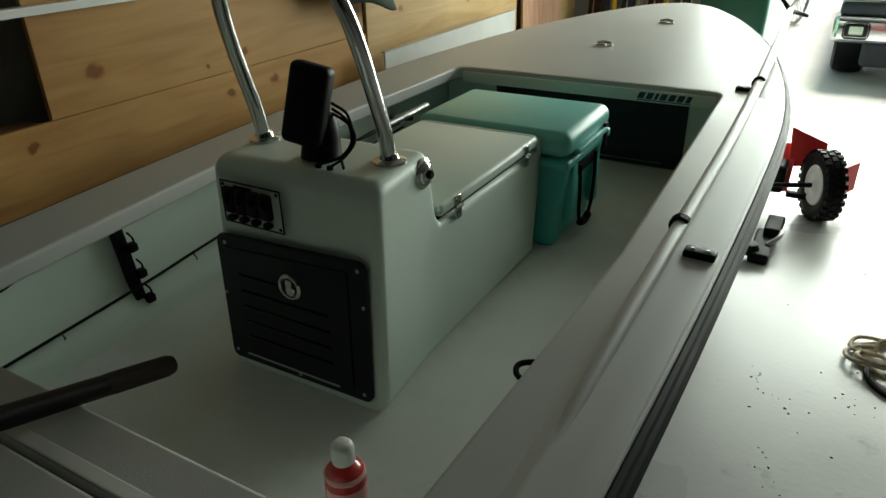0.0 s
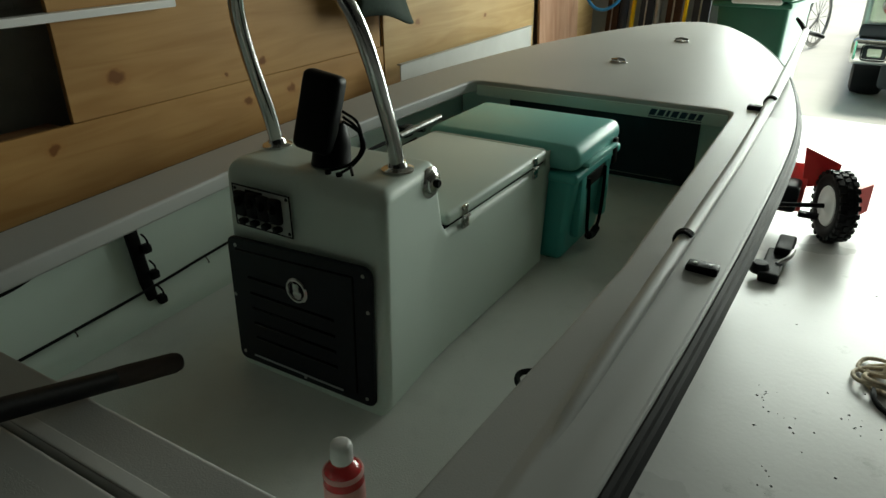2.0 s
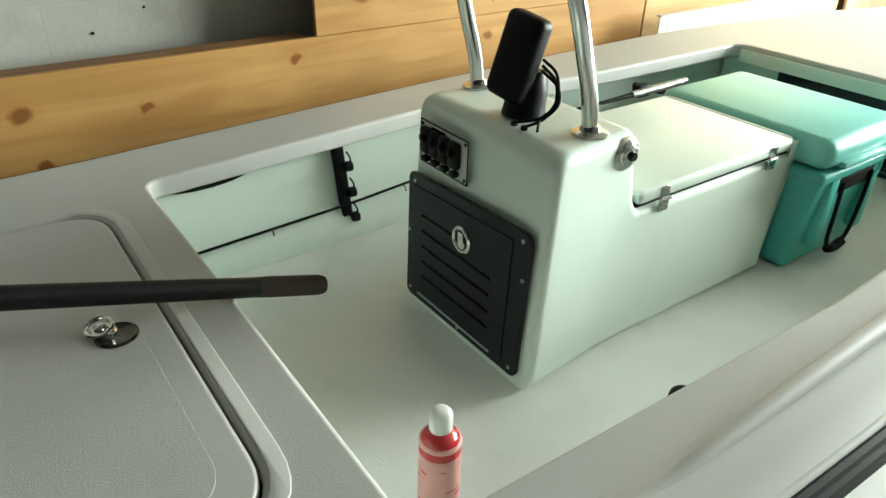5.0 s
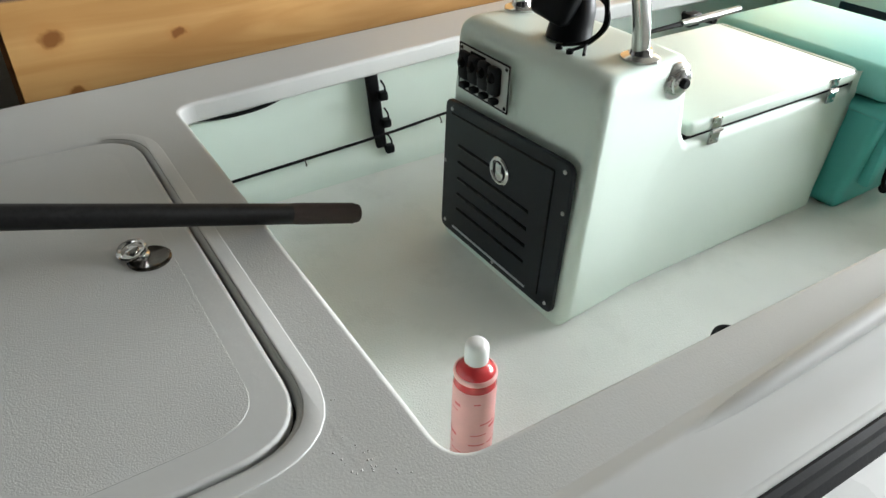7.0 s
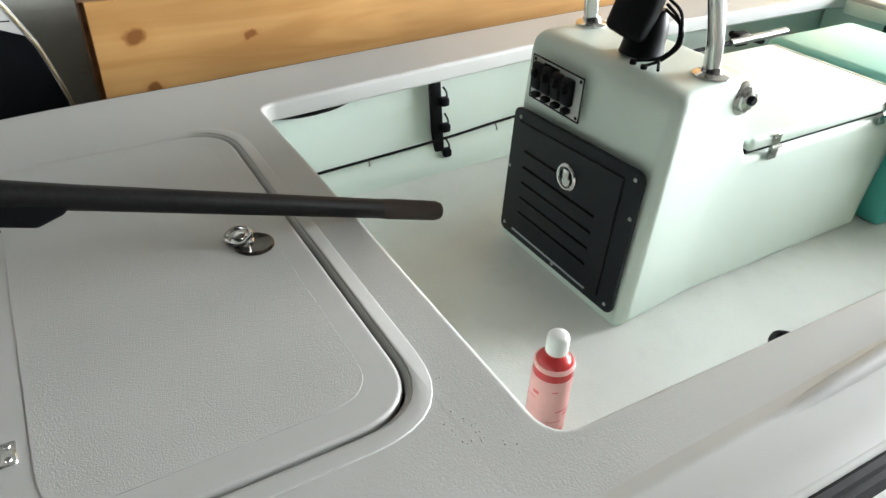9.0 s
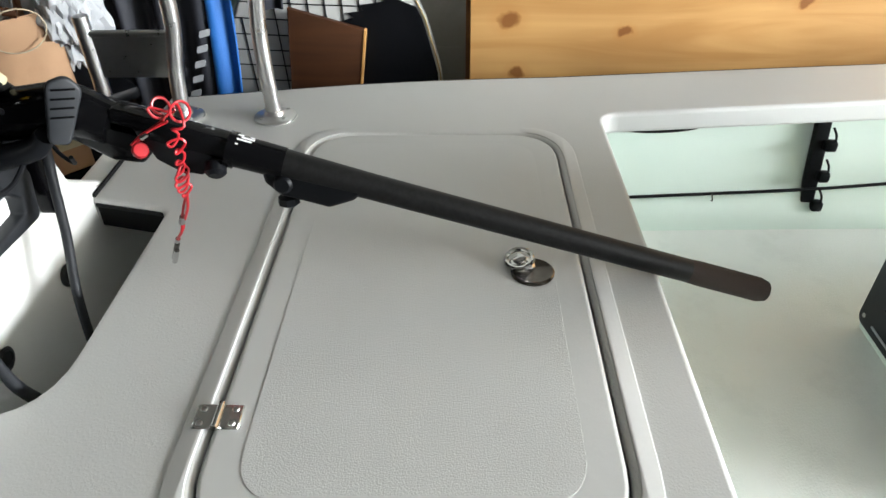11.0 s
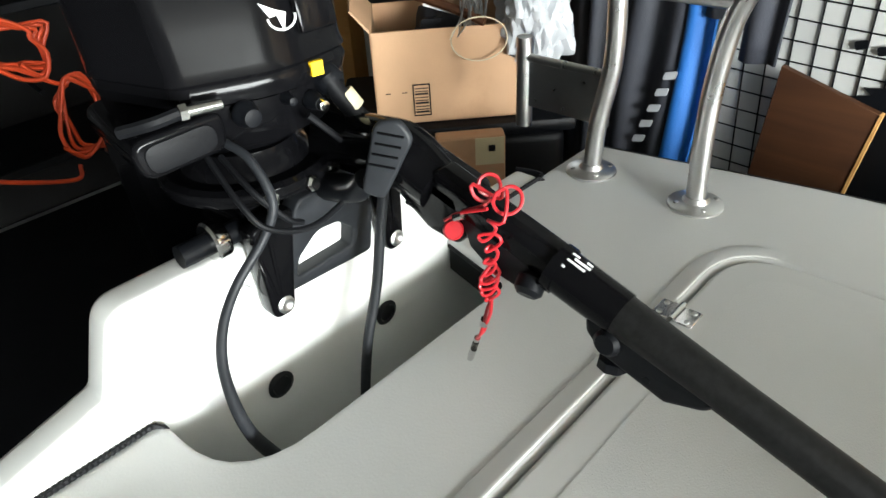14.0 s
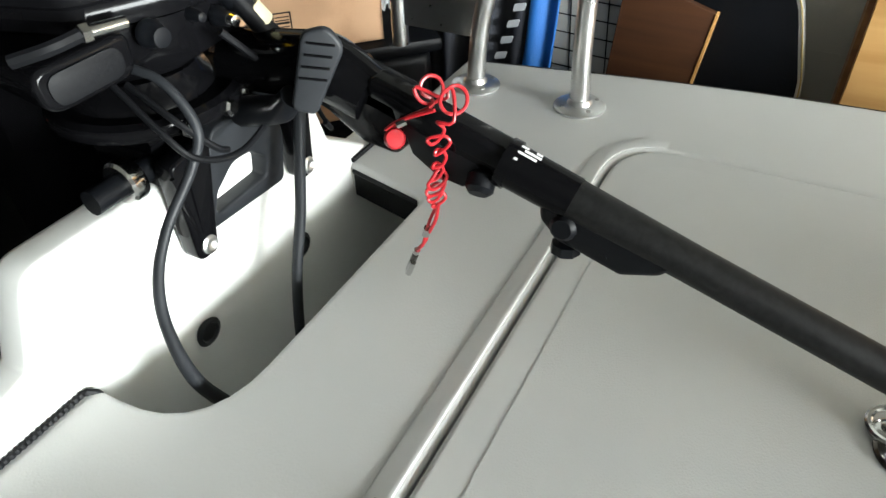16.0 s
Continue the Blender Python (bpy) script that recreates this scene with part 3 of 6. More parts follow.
# low trailer under the hull
trailer = thing("boat_trailer", "low galvanised boat trailer under the hull", "trailer", "", (CX, 1.5, 0))
for x in (-0.35, 0.41):
    part("bunk", rbox((x - 0.04, -0.6, 0.235), (x + 0.04, 2.6, 0.315), 0.006, 1), RUBBER, trailer)
    part("frame_rail", rbox((x - 0.03, -0.7, 0.15), (x + 0.03, 3.2, 0.235), 0.006, 1), STEEL, trailer)
    for y in (-0.2, 2.4):
        part("support_leg", rbox((x - 0.04, y - 0.04, 0.0), (x + 0.04, y + 0.04, 0.151), 0.004, 1), STEEL, trailer)

# ---------- fittings on the aft deck ----------
def hinge(x, y):
    h = part("hatch_hinge", rbox((x - 0.019, y + 0.004, D + 0.001), (x + 0.019, y + 0.029, D + 0.0045), 0.0015, 1), CHROME, boat, "polished stainless strap hinge")
    part("leaf", rbox((x - 0.019, y - 0.029, D + 0.002), (x + 0.019, y - 0.004, D + 0.0045), 0.0015, 1), CHROME, h)
    part("knuckle", tube([(x - 0.020, y, D + 0.005), (x + 0.020, y, D + 0.005)], 0.005, 10, smooth_path=False), CHROME, h)
    for dx in (-0.011, 0.011):
        for dy in (-0.020, 0.020):
            part("screw", lathe([(0.0045, 0), (0.0035, 0.0018), (0, 0.002)], (x + dx, y + dy, D + 0.0045), (0, 0, 1), 10), STEEL, h)


hinge(0.313, -0.573)
hinge(-0.238, -0.573)

latch = part("hatch_latch", lathe([(0.034, 0), (0.034, 0.003), (0.031, 0.005), (0.026, 0.002), (0, 0.0015)], (0.024, -0.164, D + 0.001), (0, 0, 1), 24), DARKCHROME, boat, "ring-pull hatch latch with dark cup")
part("collar", lathe([(0.021, 0), (0.021, 0.003), (0.016, 0.007), (0.012, 0.007), (0.008, 0.009), (0, 0.009)], (0.006, -0.180, D + 0.002), (0, 0, 1), 20), CHROME, latch)
RING = basis((0.004, -0.184, D + 0.013), (0.75, 0.66, 0.10), (-0.62, 0.70, 0.34))
part("pull_ring", tube([tuple(RING @ Vector((0.023 * math.cos(a), 0.019 * math.sin(a), 0))) for a in [2 * math.pi * i / 12 for i in range(13)]], 0.0040, 8, 3), CHROME, latch)
part("ring_tab", rbox((-0.008, -0.008, -0.004), (0.010, 0.008, 0.004), 0.003, 2, RING), CHROME, latch)


# ladder-like grab rail on the port quarter
def flange(x, y, z, r, parent, material=ALU):
    part("base_flange", lathe([(r, 0), (r, 0.004), (r * 0.9, 0.007), (r * 0.5, 0.010), (r * 0.42, 0.018), (0, 0.018)], (x, y, z), (0, 0, 1), 28), material, parent)
    for k in range(4):
        a = math.pi / 4 + k * math.pi / 2
        part("screw", lathe([(0.005, 0), (0.004, 0.002), (0, 0.0024)], (x + r * 0.74 * math.cos(a), y + r * 0.74 * math.sin(a), z + 0.0075), (0, 0, 1), 8), STEEL, parent)


grab = thing("stern_rail", "brushed aluminium stern rail on the deck corner", "grab rail", "", (-0.526, -0.78, D))
legb = [(-0.525, -0.684, D), (-0.530, -0.690, 0.85), (-0.540, -0.692, 0.95), (-0.540, -0.680, 1.05), (-0.530, -0.648, 1.14), (-0.52, -0.61, 1.30), (-0.52, -0.60, 1.45)]
lega = [(-0.527, -0.889, D), (-0.532, -0.884, 0.85), (-0.540, -0.870, 0.95), (-0.540, -0.870, 1.05), (-0.532, -0.878, 1.14), (-0.52, -0.89, 1.30), (-0.52, -0.90, 1.45)]
for leg in (lega, legb):
    part("leg", tube(leg, 0.0165, 16), ALU, grab)
    flange(leg[0][0], leg[0][1], D, 0.046, grab)
part("crossbar", tube([(-0.538, -0.872, 1.085), (-0.538, -0.672, 1.085)], 0.015, 14, smooth_path=False), ALU, grab)
part("crossbar", tube([(-0.52, -0.895, 1.40), (-0.52, -0.602, 1.40)], 0.015, 14, smooth_path=False), ALU, grab)
part("side_plate", rbox((-0.555, -1.055, 0.832), (-0.549, -0.875, 0.925), 0.002, 1), ALU, grab, "flat aluminium side plate")
part("plate_rim", tube([(-0.552, -1.06, 0.928), (-0.552, -0.88, 0.928)], 0.008, 10, smooth_path=False), ALU, grab)
part("rod_tube", tube([(-0.555, -1.066, 0.79), (-0.555, -1.066, 0.965)], 0.016, 14, smooth_path=False), ALU, grab)

# ---------- outboard motor ----------
motor = thing("outboard_motor", "gloss black tiller outboard clamped to the transom", "outboard motor", "", (0.08, -1.05, 0.92))


def cowl_section(z, x0, x1, y0, y1, r, rear=1.0):
    """One level of a rounded housing; rear: the width at its back against the front."""
    c, h = (x0 + x1) / 2, (x1 - x0) / 2 * rear
    return [(x, y, z) for x, y in round_outline([(c - h, y0), (c + h, y0), (x1, y1 - 0.13), (x1 - 0.050, y1 - 0.022), (x0 + 0.10, y1 + 0.008), (x0, y1 - 0.020), (x0 - 0.01, y1 - 0.16)],
                                                [r, r, r * 0.6, r * 0.35, r * 1.6, r * 0.45, r], 6)]


def loft(sections):
    n = len(sections[0])
    long = [k for k in range(n) if (Vector(sections[0][k]) - Vector(sections[0][(k + 1) % n])).length > 0.04]
    fine = []
    for s in sections:
        row = []
        for k in range(n):
            row.append(s[k])
            if k in long:
                a, b = Vector(s[k]), Vector(s[(k + 1) % n])
                row += [tuple(a.lerp(b, q)) for q in (0.03, 0.5, 0.97)]
        fine.append(row)
    bm = bmesh.new()
    rows = [[bm.verts.new(p) for p in s] for s in fine]
    for a, b in zip(rows, rows[1:]):
        for k in range(len(a)):
            bm.faces.new((a[k], a[(k + 1) % len(a)], b[(k + 1) % len(a)], b[k]))
    bm.faces.new(rows[0][::-1])
    bm.faces.new(rows[-1])
    return bm


FY = -0.905
cowl = part("cowl", loft([cowl_section(z, 0.130 - w, 0.085 + w * 1.17, FY - d, FY + f, 0.07, 0.45) for z, w, d, f in
                          ((1.098, 0.135, 0.50, 0.004), (1.112, 0.139, 0.505, 0.006), (1.120, 0.137, 0.50, 0.002), (1.124, 0.140, 0.505, 0.004), (1.134, 0.138, 0.50, 0.0),
                           (1.17, 0.139, 0.49, -0.009), (1.20, 0.140, 0.49, -0.017), (1.25, 0.141, 0.48, -0.032), (1.30, 0.140, 0.47, -0.050), (1.36, 0.137, 0.45, -0.075), (1.42, 0.130, 0.43, -0.105),
                           (1.48, 0.112, 0.39, -0.15), (1.53, 0.07, 0.32, -0.20))]), GLOSSBLACK, motor, "gloss black engine cowl")
part("emblem_arc", tube([(0.074 + 0.016 * math.cos(a), FY - 0.0040 - 0.25 * 0.013 * math.sin(a), 1.172 + 0.013 * math.sin(a)) for a in [math.pi + math.pi * i / 8 for i in range(9)]], 0.0013, 6, 2), LETTER_WHITE, cowl, "white emblem on the cowl")
wing = slab([[(0.022, 0.017), (0.013, 0.001), (0.005, 0.002), (0.001, -0.015), (-0.006, 0.003), (0.006, 0.008)]], 0, 0.0015)
bmesh.ops.transform(wing, matrix=basis((0.074, FY - 0.0035, 1.172), (1, 0, 0), (0, -0.25, 1)), verts=wing.verts)
part("emblem_wing", wing, LETTER_WHITE, cowl, smooth=False)
part("warning_sticker", rbox((0.040, FY + 0.0005, 1.104), (0.055, FY + 0.0070, 1.120), 0.0005, 1), YELLOW, cowl, "small yellow warning sticker")
part("starter_boss", lathe([(0.052, 0), (0.052, 0.012), (0.045, 0.018), (0.030, 0.020), (0, 0.02)], (0.072, FY - 0.034, 1.240), (0, 1, 0.25), 24), GLOSSBLACK, cowl)
part("starter_grip", lathe([(0.024, 0), (0.026, 0.016), (0.019, 0.024), (0.022, 0.034), (0.016, 0.044), (0, 0.046)], (0.066, FY - 0.016, 1.240), (0, 1, 0.25), 18), BLACK, cowl, "ribbed black starter grip")
for y, z0, z1 in ((-1.02, 1.24, 1.30), (-1.055, 1.235, 1.245), (-1.09, 1.24, 1.30), (-1.14, 1.24, 1.30), (-1.18, 1.26, 1.30)):
    part("logo_stroke", rbox((0.2485, y, z0), (0.2525, y + (0.035 if z1 - z0 < 0.02 else 0.008), z1), 0.0005, 1), LETTER_GREY, cowl)
part("cowl_panel", rbox((-0.024, -0.032, -0.010), (0.024, 0.030, 0.0015), 0.004, 2, basis((0.035, FY - 0.014, 1.180), (1, 0.10, 0), (0, -0.25, 1))), GLOSSBLACK, cowl)
pan = part("lower_pan", loft([cowl_section(z, 0.130 - w, 0.085 + w * 1.17, FY - d, FY + f, 0.07, 0.45) for z, w, d, f in
                              ((1.012, 0.085, 0.38, -0.06), (1.024, 0.11, 0.43, -0.035), (1.045, 0.128, 0.47, -0.008), (1.085, 0.134, 0.495, 0.0), (1.0955, 0.134, 0.495, 0.0))]), GLOSSBLACK, motor, "black lower engine pan")
grip = round_outline([(0.165, 1.058), (0.258, 1.050), (0.264, 1.094), (0.165, 1.100)], [0.018, 0.022, 0.018, 0.012], 6)
bm = slab([grip], 0, 0.15, 0.006, 3)
bmesh.ops.transform(bm, matrix=Matrix(((1, 0, 0, 0), (0, 0, -1, FY + 0.012), (0, 1, 0, 0), (0, 0, 0, 1))), verts=bm.verts)
part("carry_handle", bm, GLOSSBLACK, pan, "moulded side grip of the pan")
bm = slab([round_outline([(0.176, 1.064), (0.248, 1.057), (0.253, 1.087), (0.178, 1.093)], 0.014, 5)], 0, 0.003, 0.001, 1)
bmesh.ops.transform(bm, matrix=Matrix(((1, 0, 0, 0), (0, 0, -1, FY + 0.0145), (0, 1, 0, 0), (0, 0, 0, 1))), verts=bm.verts)
part("grip_pad", bm, RUBBER, pan, "matt pad of the side grip")
part("fuel_fitting", tube([(0.205, FY + 0.012, 1.110), (0.165, FY + 0.014, 1.108)], 0.0060, 10, smooth_path=False), CHROME, pan, "bright fuel fitting")
part("fitting_nut", lathe([(0.009, 0), (0.009, 0.008), (0, 0.008)], (0.208, FY + 0.012, 1.110), (-1, 0.05, -0.05), 6), CHROME, pan)
part("fuel_hose", tube([(0.208, FY + 0.012, 1.110), (0.235, FY + 0.010, 1.107), (0.262, FY - 0.01, 1.10)], 0.0065, 8), RUBBER, pan)
for x, z, r in ((0.138, 1.086, 0.012), (0.058, 1.078, 0.009), (0.09, 1.09, 0.006)):
    part("control_knob", lathe([(r * 1.2, 0), (r * 1.2, 0.006), (r, 0.010), (r * 0.8, 0.022), (0, 0.024)], (x, FY + 0.0, z), (0, 1, 0), 16), BLACK, pan)
part("knob_bolt", lathe([(0.007, 0), (0.006, 0.006), (0, 0.008)], (0.058, FY + 0.024, 1.078), (0, 1, 0), 10), CHROME, pan)
# the powerhead is steered a little to one side
TURN = Matrix.Translation((0.035, FY, 0)) @ Matrix.Rotation(radians(-8), 4, 'Z') @ Matrix.Translation((-0.035, -FY, 0))
for ob in (cowl, pan, *cowl.children, *pan.children):
    ob.data.transform(ob.matrix_basis.inverted() @ TURN @ ob.matrix_basis)
# steering head, swivel bracket and clamps
part("steering_plate", lathe([(0.085, 0), (0.104, 0.004), (0.106, 0.010), (0.104, 0.018), (0.096, 0.022), (0.090, 0.020), (0.060, 0.020), (0, 0.020)], (0.105, -0.990, 0.985), (0, 0, 1), 40), GLOSSBLACK, motor, "round black steering plate with bright bolts")
part("steering_hub", lathe([(0.080, 0), (0.076, 0.012), (0.070, 0.016), (0.066, 0.028), (0, 0.028)], (0.105, -0.995, 1.004), (0, 0, 1), 32), GLOSSBLACK, motor, "stepped black hub under the pan")
for a in (-1.95, -1.45, -1.05):
    x, y = 0.105 - 0.104 * math.cos(a), -0.990 - 0.104 * math.sin(a)
    part("plate_bolt", lathe([(0.010, 0), (0.010, 0.006), (0.007, 0.009), (0, 0.009)], (x, y, 0.994), (-math.cos(a), -math.sin(a), 0.15), 6), CHROME, motor)
part("swivel_tube", tube([(0.085, -0.99, 0.96), (0.085, -1.02, 0.60)], 0.045, 16, smooth_path=False), GLOSSBLACK, motor)
part("drive_leg", loft([cowl_section(z, 0.085 - w, 0.085 + w, -1.32, -1.08, 0.04) for z, w in ((0.22, 0.035), (0.5, 0.045), (0.9, 0.07), (1.0, 0.075))]), GLOSSBLACK, motor, "black drive leg behind the transom")
part("gearcase", lathe([(0.0, -0.22), (0.045, -0.16), (0.055, 0.0), (0.045, 0.12), (0.0, 0.18)], (0.085, -1.22, 0.20), (0, -1, 0), 14), GLOSSBLACK, motor)
for o, bx in (([(0.116, 0.978), (0.178, 0.966), (0.164, 0.822), (0.132, 0.826)], 0.147), ([(-0.058, 0.972), (-0.012, 0.978), (-0.034, 0.822), (-0.064, 0.824)], -0.048)):
    bm = slab([round_outline(o, [0.012, 0.012, 0.016, 0.016], 5)], 0, 0.026, 0.004, 2)
    bmesh.ops.transform(bm, matrix=Matrix(((1, 0, 0, 0), (0, 0.10, -1, -0.981), (0, 1, 0, 0), (0, 0, 0, 1))), verts=bm.verts)
    cb = part("clamp_bracket", bm, GLOSSBLACK, motor, "black clamp bracket over the transom")
    part("clamp_bolt", lathe([(0.012, 0), (0.012, 0.003), (0.008, 0.005), (0.004, 0.002), (0, 0.002)], (bx, -0.8970, 0.842), (0, 1, 0.1), 14), STEEL, cb)
    for dx in (0.006, 0.020):
        part("bracket_rib", tube([(bx + dx * 1.6, -0.884, 0.955), (bx + dx * 0.5, -0.8965, 0.862)], 0.0028, 6, smooth_path=False), GLOSSBLACK, cb)
    part("clamp_hook", rbox((o[0][0] + 0.012, -1.02, 0.922), (o[1][0] - 0.012, -0.90, 0.966), 0.006, 2), GLOSSBLACK, cb)
o1 = round_outline([(-0.010, 0.838), (0.134, 0.846), (0.130, 0.900), (0.108, 0.975), (0.018, 0.975), (-0.014, 0.915)], [0.012, 0.012, 0.03, 0.02, 0.02, 0.03], 5)
o2 = round_outline([(0.026, 0.866), (0.118, 0.864), (0.110, 0.892), (0.080, 0.917), (0.046, 0.914), (0.022, 0.892)], [0.006, 0.006, 0.02, 0.025, 0.02, 0.012], 5)
bm = slab([o1, o2], 0, 0.028, 0.004, 2)
bmesh.ops.transform(bm, matrix=Matrix(((1, 0, 0, 0), (0, 0.12, 1, -1.035), (0, 1, 0, 0), (0, 0, 0, 1))), verts=bm.verts)
part("tilt_handle", bm, CABLE, motor, "black looped tilt handle")
part("pivot_tube", tube([(0.14, -0.93, 0.950), (0.245, -0.93, 0.952)], 0.014, 12, smooth_path=False), BLACK, motor)
part("pivot_nut", lathe([(0.024, 0), (0.025, 0.003), (0.025, 0.016), (0.022, 0.019), (0, 0.019)], (0.190, -0.93, 0.952), (1, 0, 0), 20), CHROME, motor, "bright pivot nut")
part("swivel_bracket", tube([(0.02, -0.935, 0.965), (0.10, -0.94, 0.97), (0.16, -0.945, 0.972)], 0.02, 10), GLOSSBLACK, motor)
for ob in motor.children:
    if ob.name.split(".")[0] in ("clamp_bracket", "tilt_handle", "pivot_tube", "pivot_nut", "swivel_bracket"):
        ob.location += Vector((-0.009, -0.024, -0.012))
# shift paddle, cream connector, and link rod
paddle = slab([round_outline([(-0.014, -0.046), (0.012, -0.046), (0.024, 0.030), (0.004, 0.046), (-0.020, 0.034)], [0.010, 0.010, 0.016, 0.016, 0.016], 6)], 0, 0.012, 0.004, 2)
PADDLE = basis((0.062, -0.787, 1.046), (-0.52, 0.78, -0.32), (-0.48, 0.60, 0.80))
bmesh.ops.transform(paddle, matrix=PADDLE, verts=paddle.verts)
pd = part("shift_paddle", paddle, CABLE, motor, "ribbed black shift paddle")
for i in range(4):
    part("paddle_rib", tube([PADDLE @ Vector((-0.013, -0.010 + 0.012 * i, 0.0125)), PADDLE @ Vector((0.014, -0.006 + 0.012 * i, 0.0125))], 0.0014, 6, smooth_path=False), GLOSSBLACK, pd)
part("paddle_stem", tube([(0.070, -0.815, 1.012), (0.066, -0.84, 0.99), (0.06, -0.90, 0.972)], [0.013, 0.016, 0.018], 10), BLACK, motor)
part("connector_boot", tube([(0.036, -0.905, 1.100), (0.024, -0.888, 1.066), (0.008, -0.876, 1.036), (0.002, -0.860, 1.010), (0.010, -0.845, 0.98)], [0.011, 0.011, 0.013, 0.016, 0.018], 12), RUBBER, motor)
part("connector_collar", lathe([(0.0112, 0), (0.0130, 0.0), (0.0140, 0.002), (0.0140, 0.021), (0.0130, 0.023), (0.0112, 0.023)], (0.024, -0.895, 1.077), (-0.36, 0.42, -0.83), 18), CREAM, motor, "cream plastic cable collar")
part("boot_elbow", lathe([(0.015, 0), (0.017, 0.004), (0.017, 0.024), (0.012, 0.03), (0, 0.03)], (0.032, -0.922, 1.102), (-0.1, 0.75, -0.5), 14), BLACK, motor)
part("link_rod", tube([(0.085, -0.88, 1.075), (0.06, -0.872, 1.045), (0.030, -0.862, 1.008)], 0.004, 6, smooth_path=False), RUBBER, motor)
part("rod_end", lathe([(0.006, 0), (0.007, 0.003), (0.005, 0.007), (0, 0.008)], (0.030, -0.857, 1.008), (0.3, 0.9, 0.3), 10), CHROME, motor)
# tiller arm
def on_tiller(y, dx=0.0, dz=0.0):
    return (0.031 + dx, y, 0.722 + (0.197 - y) * 0.316 + dz)


part("tiller_arm", tube([(0.02, -0.93, 1.012), (0.022, -0.86, 1.020), on_tiller(-0.80, -0.006, -0.010), on_tiller(-0.745, -0.004, -0.012)], [0.036, 0.038, 0.037, 0.030], 14), GLOSSBLACK, motor, "gloss black tiller arm")
part("arm_bar", rbox((-0.020, -0.105, -0.017), (0.015, 0.062, 0.019), 0.008, 3, basis(on_tiller(-0.645), (1, 0, 0), (0, 1, -0.316))), GLOSSBLACK, motor, "square gloss black bar of the tiller")
elbow = round_outline([(-0.875, 1.040), (-0.80, 1.050), (-0.700, 1.020), (-0.688, 0.978), (-0.712, 0.953), (-0.752, 0.958), (-0.800, 0.990), (-0.875, 0.988)], [0.01, 0.03, 0.012, 0.012, 0.010, 0.02, 0.03, 0.01], 5)
part("tiller_elbow", upright(elbow, 0.046, 0.052, bevel=0.012), GLOSSBLACK, motor, "gloss black cast elbow of the tiller")
part("collar_ring", tube([on_tiller(-0.594), on_tiller(-0.584)], 0.0258, 18, smooth_path=False), GLOSSBLACK, motor)
part("tiller_collar", tube([on_tiller(-0.590), on_tiller(-0.585), on_tiller(-0.52)], [0.0235, 0.0235, 0.0225], 16, smooth_path=False), GLOSSBLACK, motor)
for y0, y1, dx, dz in ((-0.580, -0.575, 0.013, 0.0195), (-0.577, -0.558, 0.006, 0.0233), (-0.572, -0.555, 0.001, 0.0243), (-0.578, -0.570, -0.004, 0.0238), (-0.562, -0.556, -0.005, 0.0236)):
    part("collar_mark", tube([on_tiller(y0, dx, dz), on_tiller(y1, dx, dz)], 0.0014, 6, smooth_path=False), LETTER_WHITE, motor)
part("tiller_extension", tube([on_tiller(-0.53), on_tiller(-0.4), on_tiller(0.08)], [0.0212, 0.0190, 0.0182], 18, smooth_path=False), CARBON, motor, "woven carbon tiller extension")
part("tiller_grip", tube([on_tiller(0.07), on_tiller(0.09), on_tiller(0.185), on_tiller(0.197)], [0.0182, 0.0192, 0.0192, 0.016], 18, smooth_path=False), BROWN_GRIP, motor, "worn brown foam grip end")
po = [(-0.552, 0.006), (-0.548, -0.032), (-0.528, -0.046), (-0.462, -0.046), (-0.425, -0.022), (-0.405, 0.006)]
po = round_outline([on_tiller(y, 0, dz)[1:] for y, dz in po], [0.004, 0.014, 0.012, 0.012, 0.02, 0.004], 5)
part("clamp_pod", upright(po, 0.031 + 0.018, 0.034, bevel=0.008), BLACK, motor, "moulded clamp pod under the extension")
part("pod_cap", lathe([(0.014, 0), (0.014, 0.006), (0.010, 0.010), (0, 0.010)], on_tiller(-0.522, 0.014, -0.024), (1, 0, 0.15), 14), BLACK, motor)
part("pod_hole", lathe([(0.004, 0), (0.004, 0.001), (0, 0.001)], on_tiller(-0.480, 0.0178, -0.032), (1, 0, 0), 10), RUBBER, motor)
part("clamp_knob", lathe([(0.008, 0), (0.009, 0.008), (0.015, 0.010), (0.016, 0.020), (0.010, 0.024), (0, 0.024)], on_tiller(-0.522, 0.0, -0.044), (0.1, 0, -1), 8), BLACK, motor)
part("throttle_knob", lathe([(0.010, 0), (0.015, 0.005), (0.015, 0.018), (0.010, 0.023), (0, 0.023)], on_tiller(-0.612, 0.008, -0.020), (0.8, 0.1, -0.65), 10), BLACK, motor)
under = round_outline([on_tiller(y, 0, dz)[1:] for y, dz in ((-0.705, -0.006), (-0.690, -0.040), (-0.662, -0.050), (-0.632, -0.046), (-0.612, -0.018), (-0.612, -0.006))], [0.004, 0.006, 0.004, 0.004, 0.006, 0.004], 3)
part("underarm_block", upright(under, 0.046, 0.030, bevel=0.003), BLACK, motor)
part("stop_button", lathe([(0.0105, 0), (0.011, 0.002), (0.011, 0.006), (0.009, 0.009), (0, 0.0095)], (0.051, -0.707, 0.979), (0.62, 0.55, 0.52), 18), RED, motor, "red stop button")
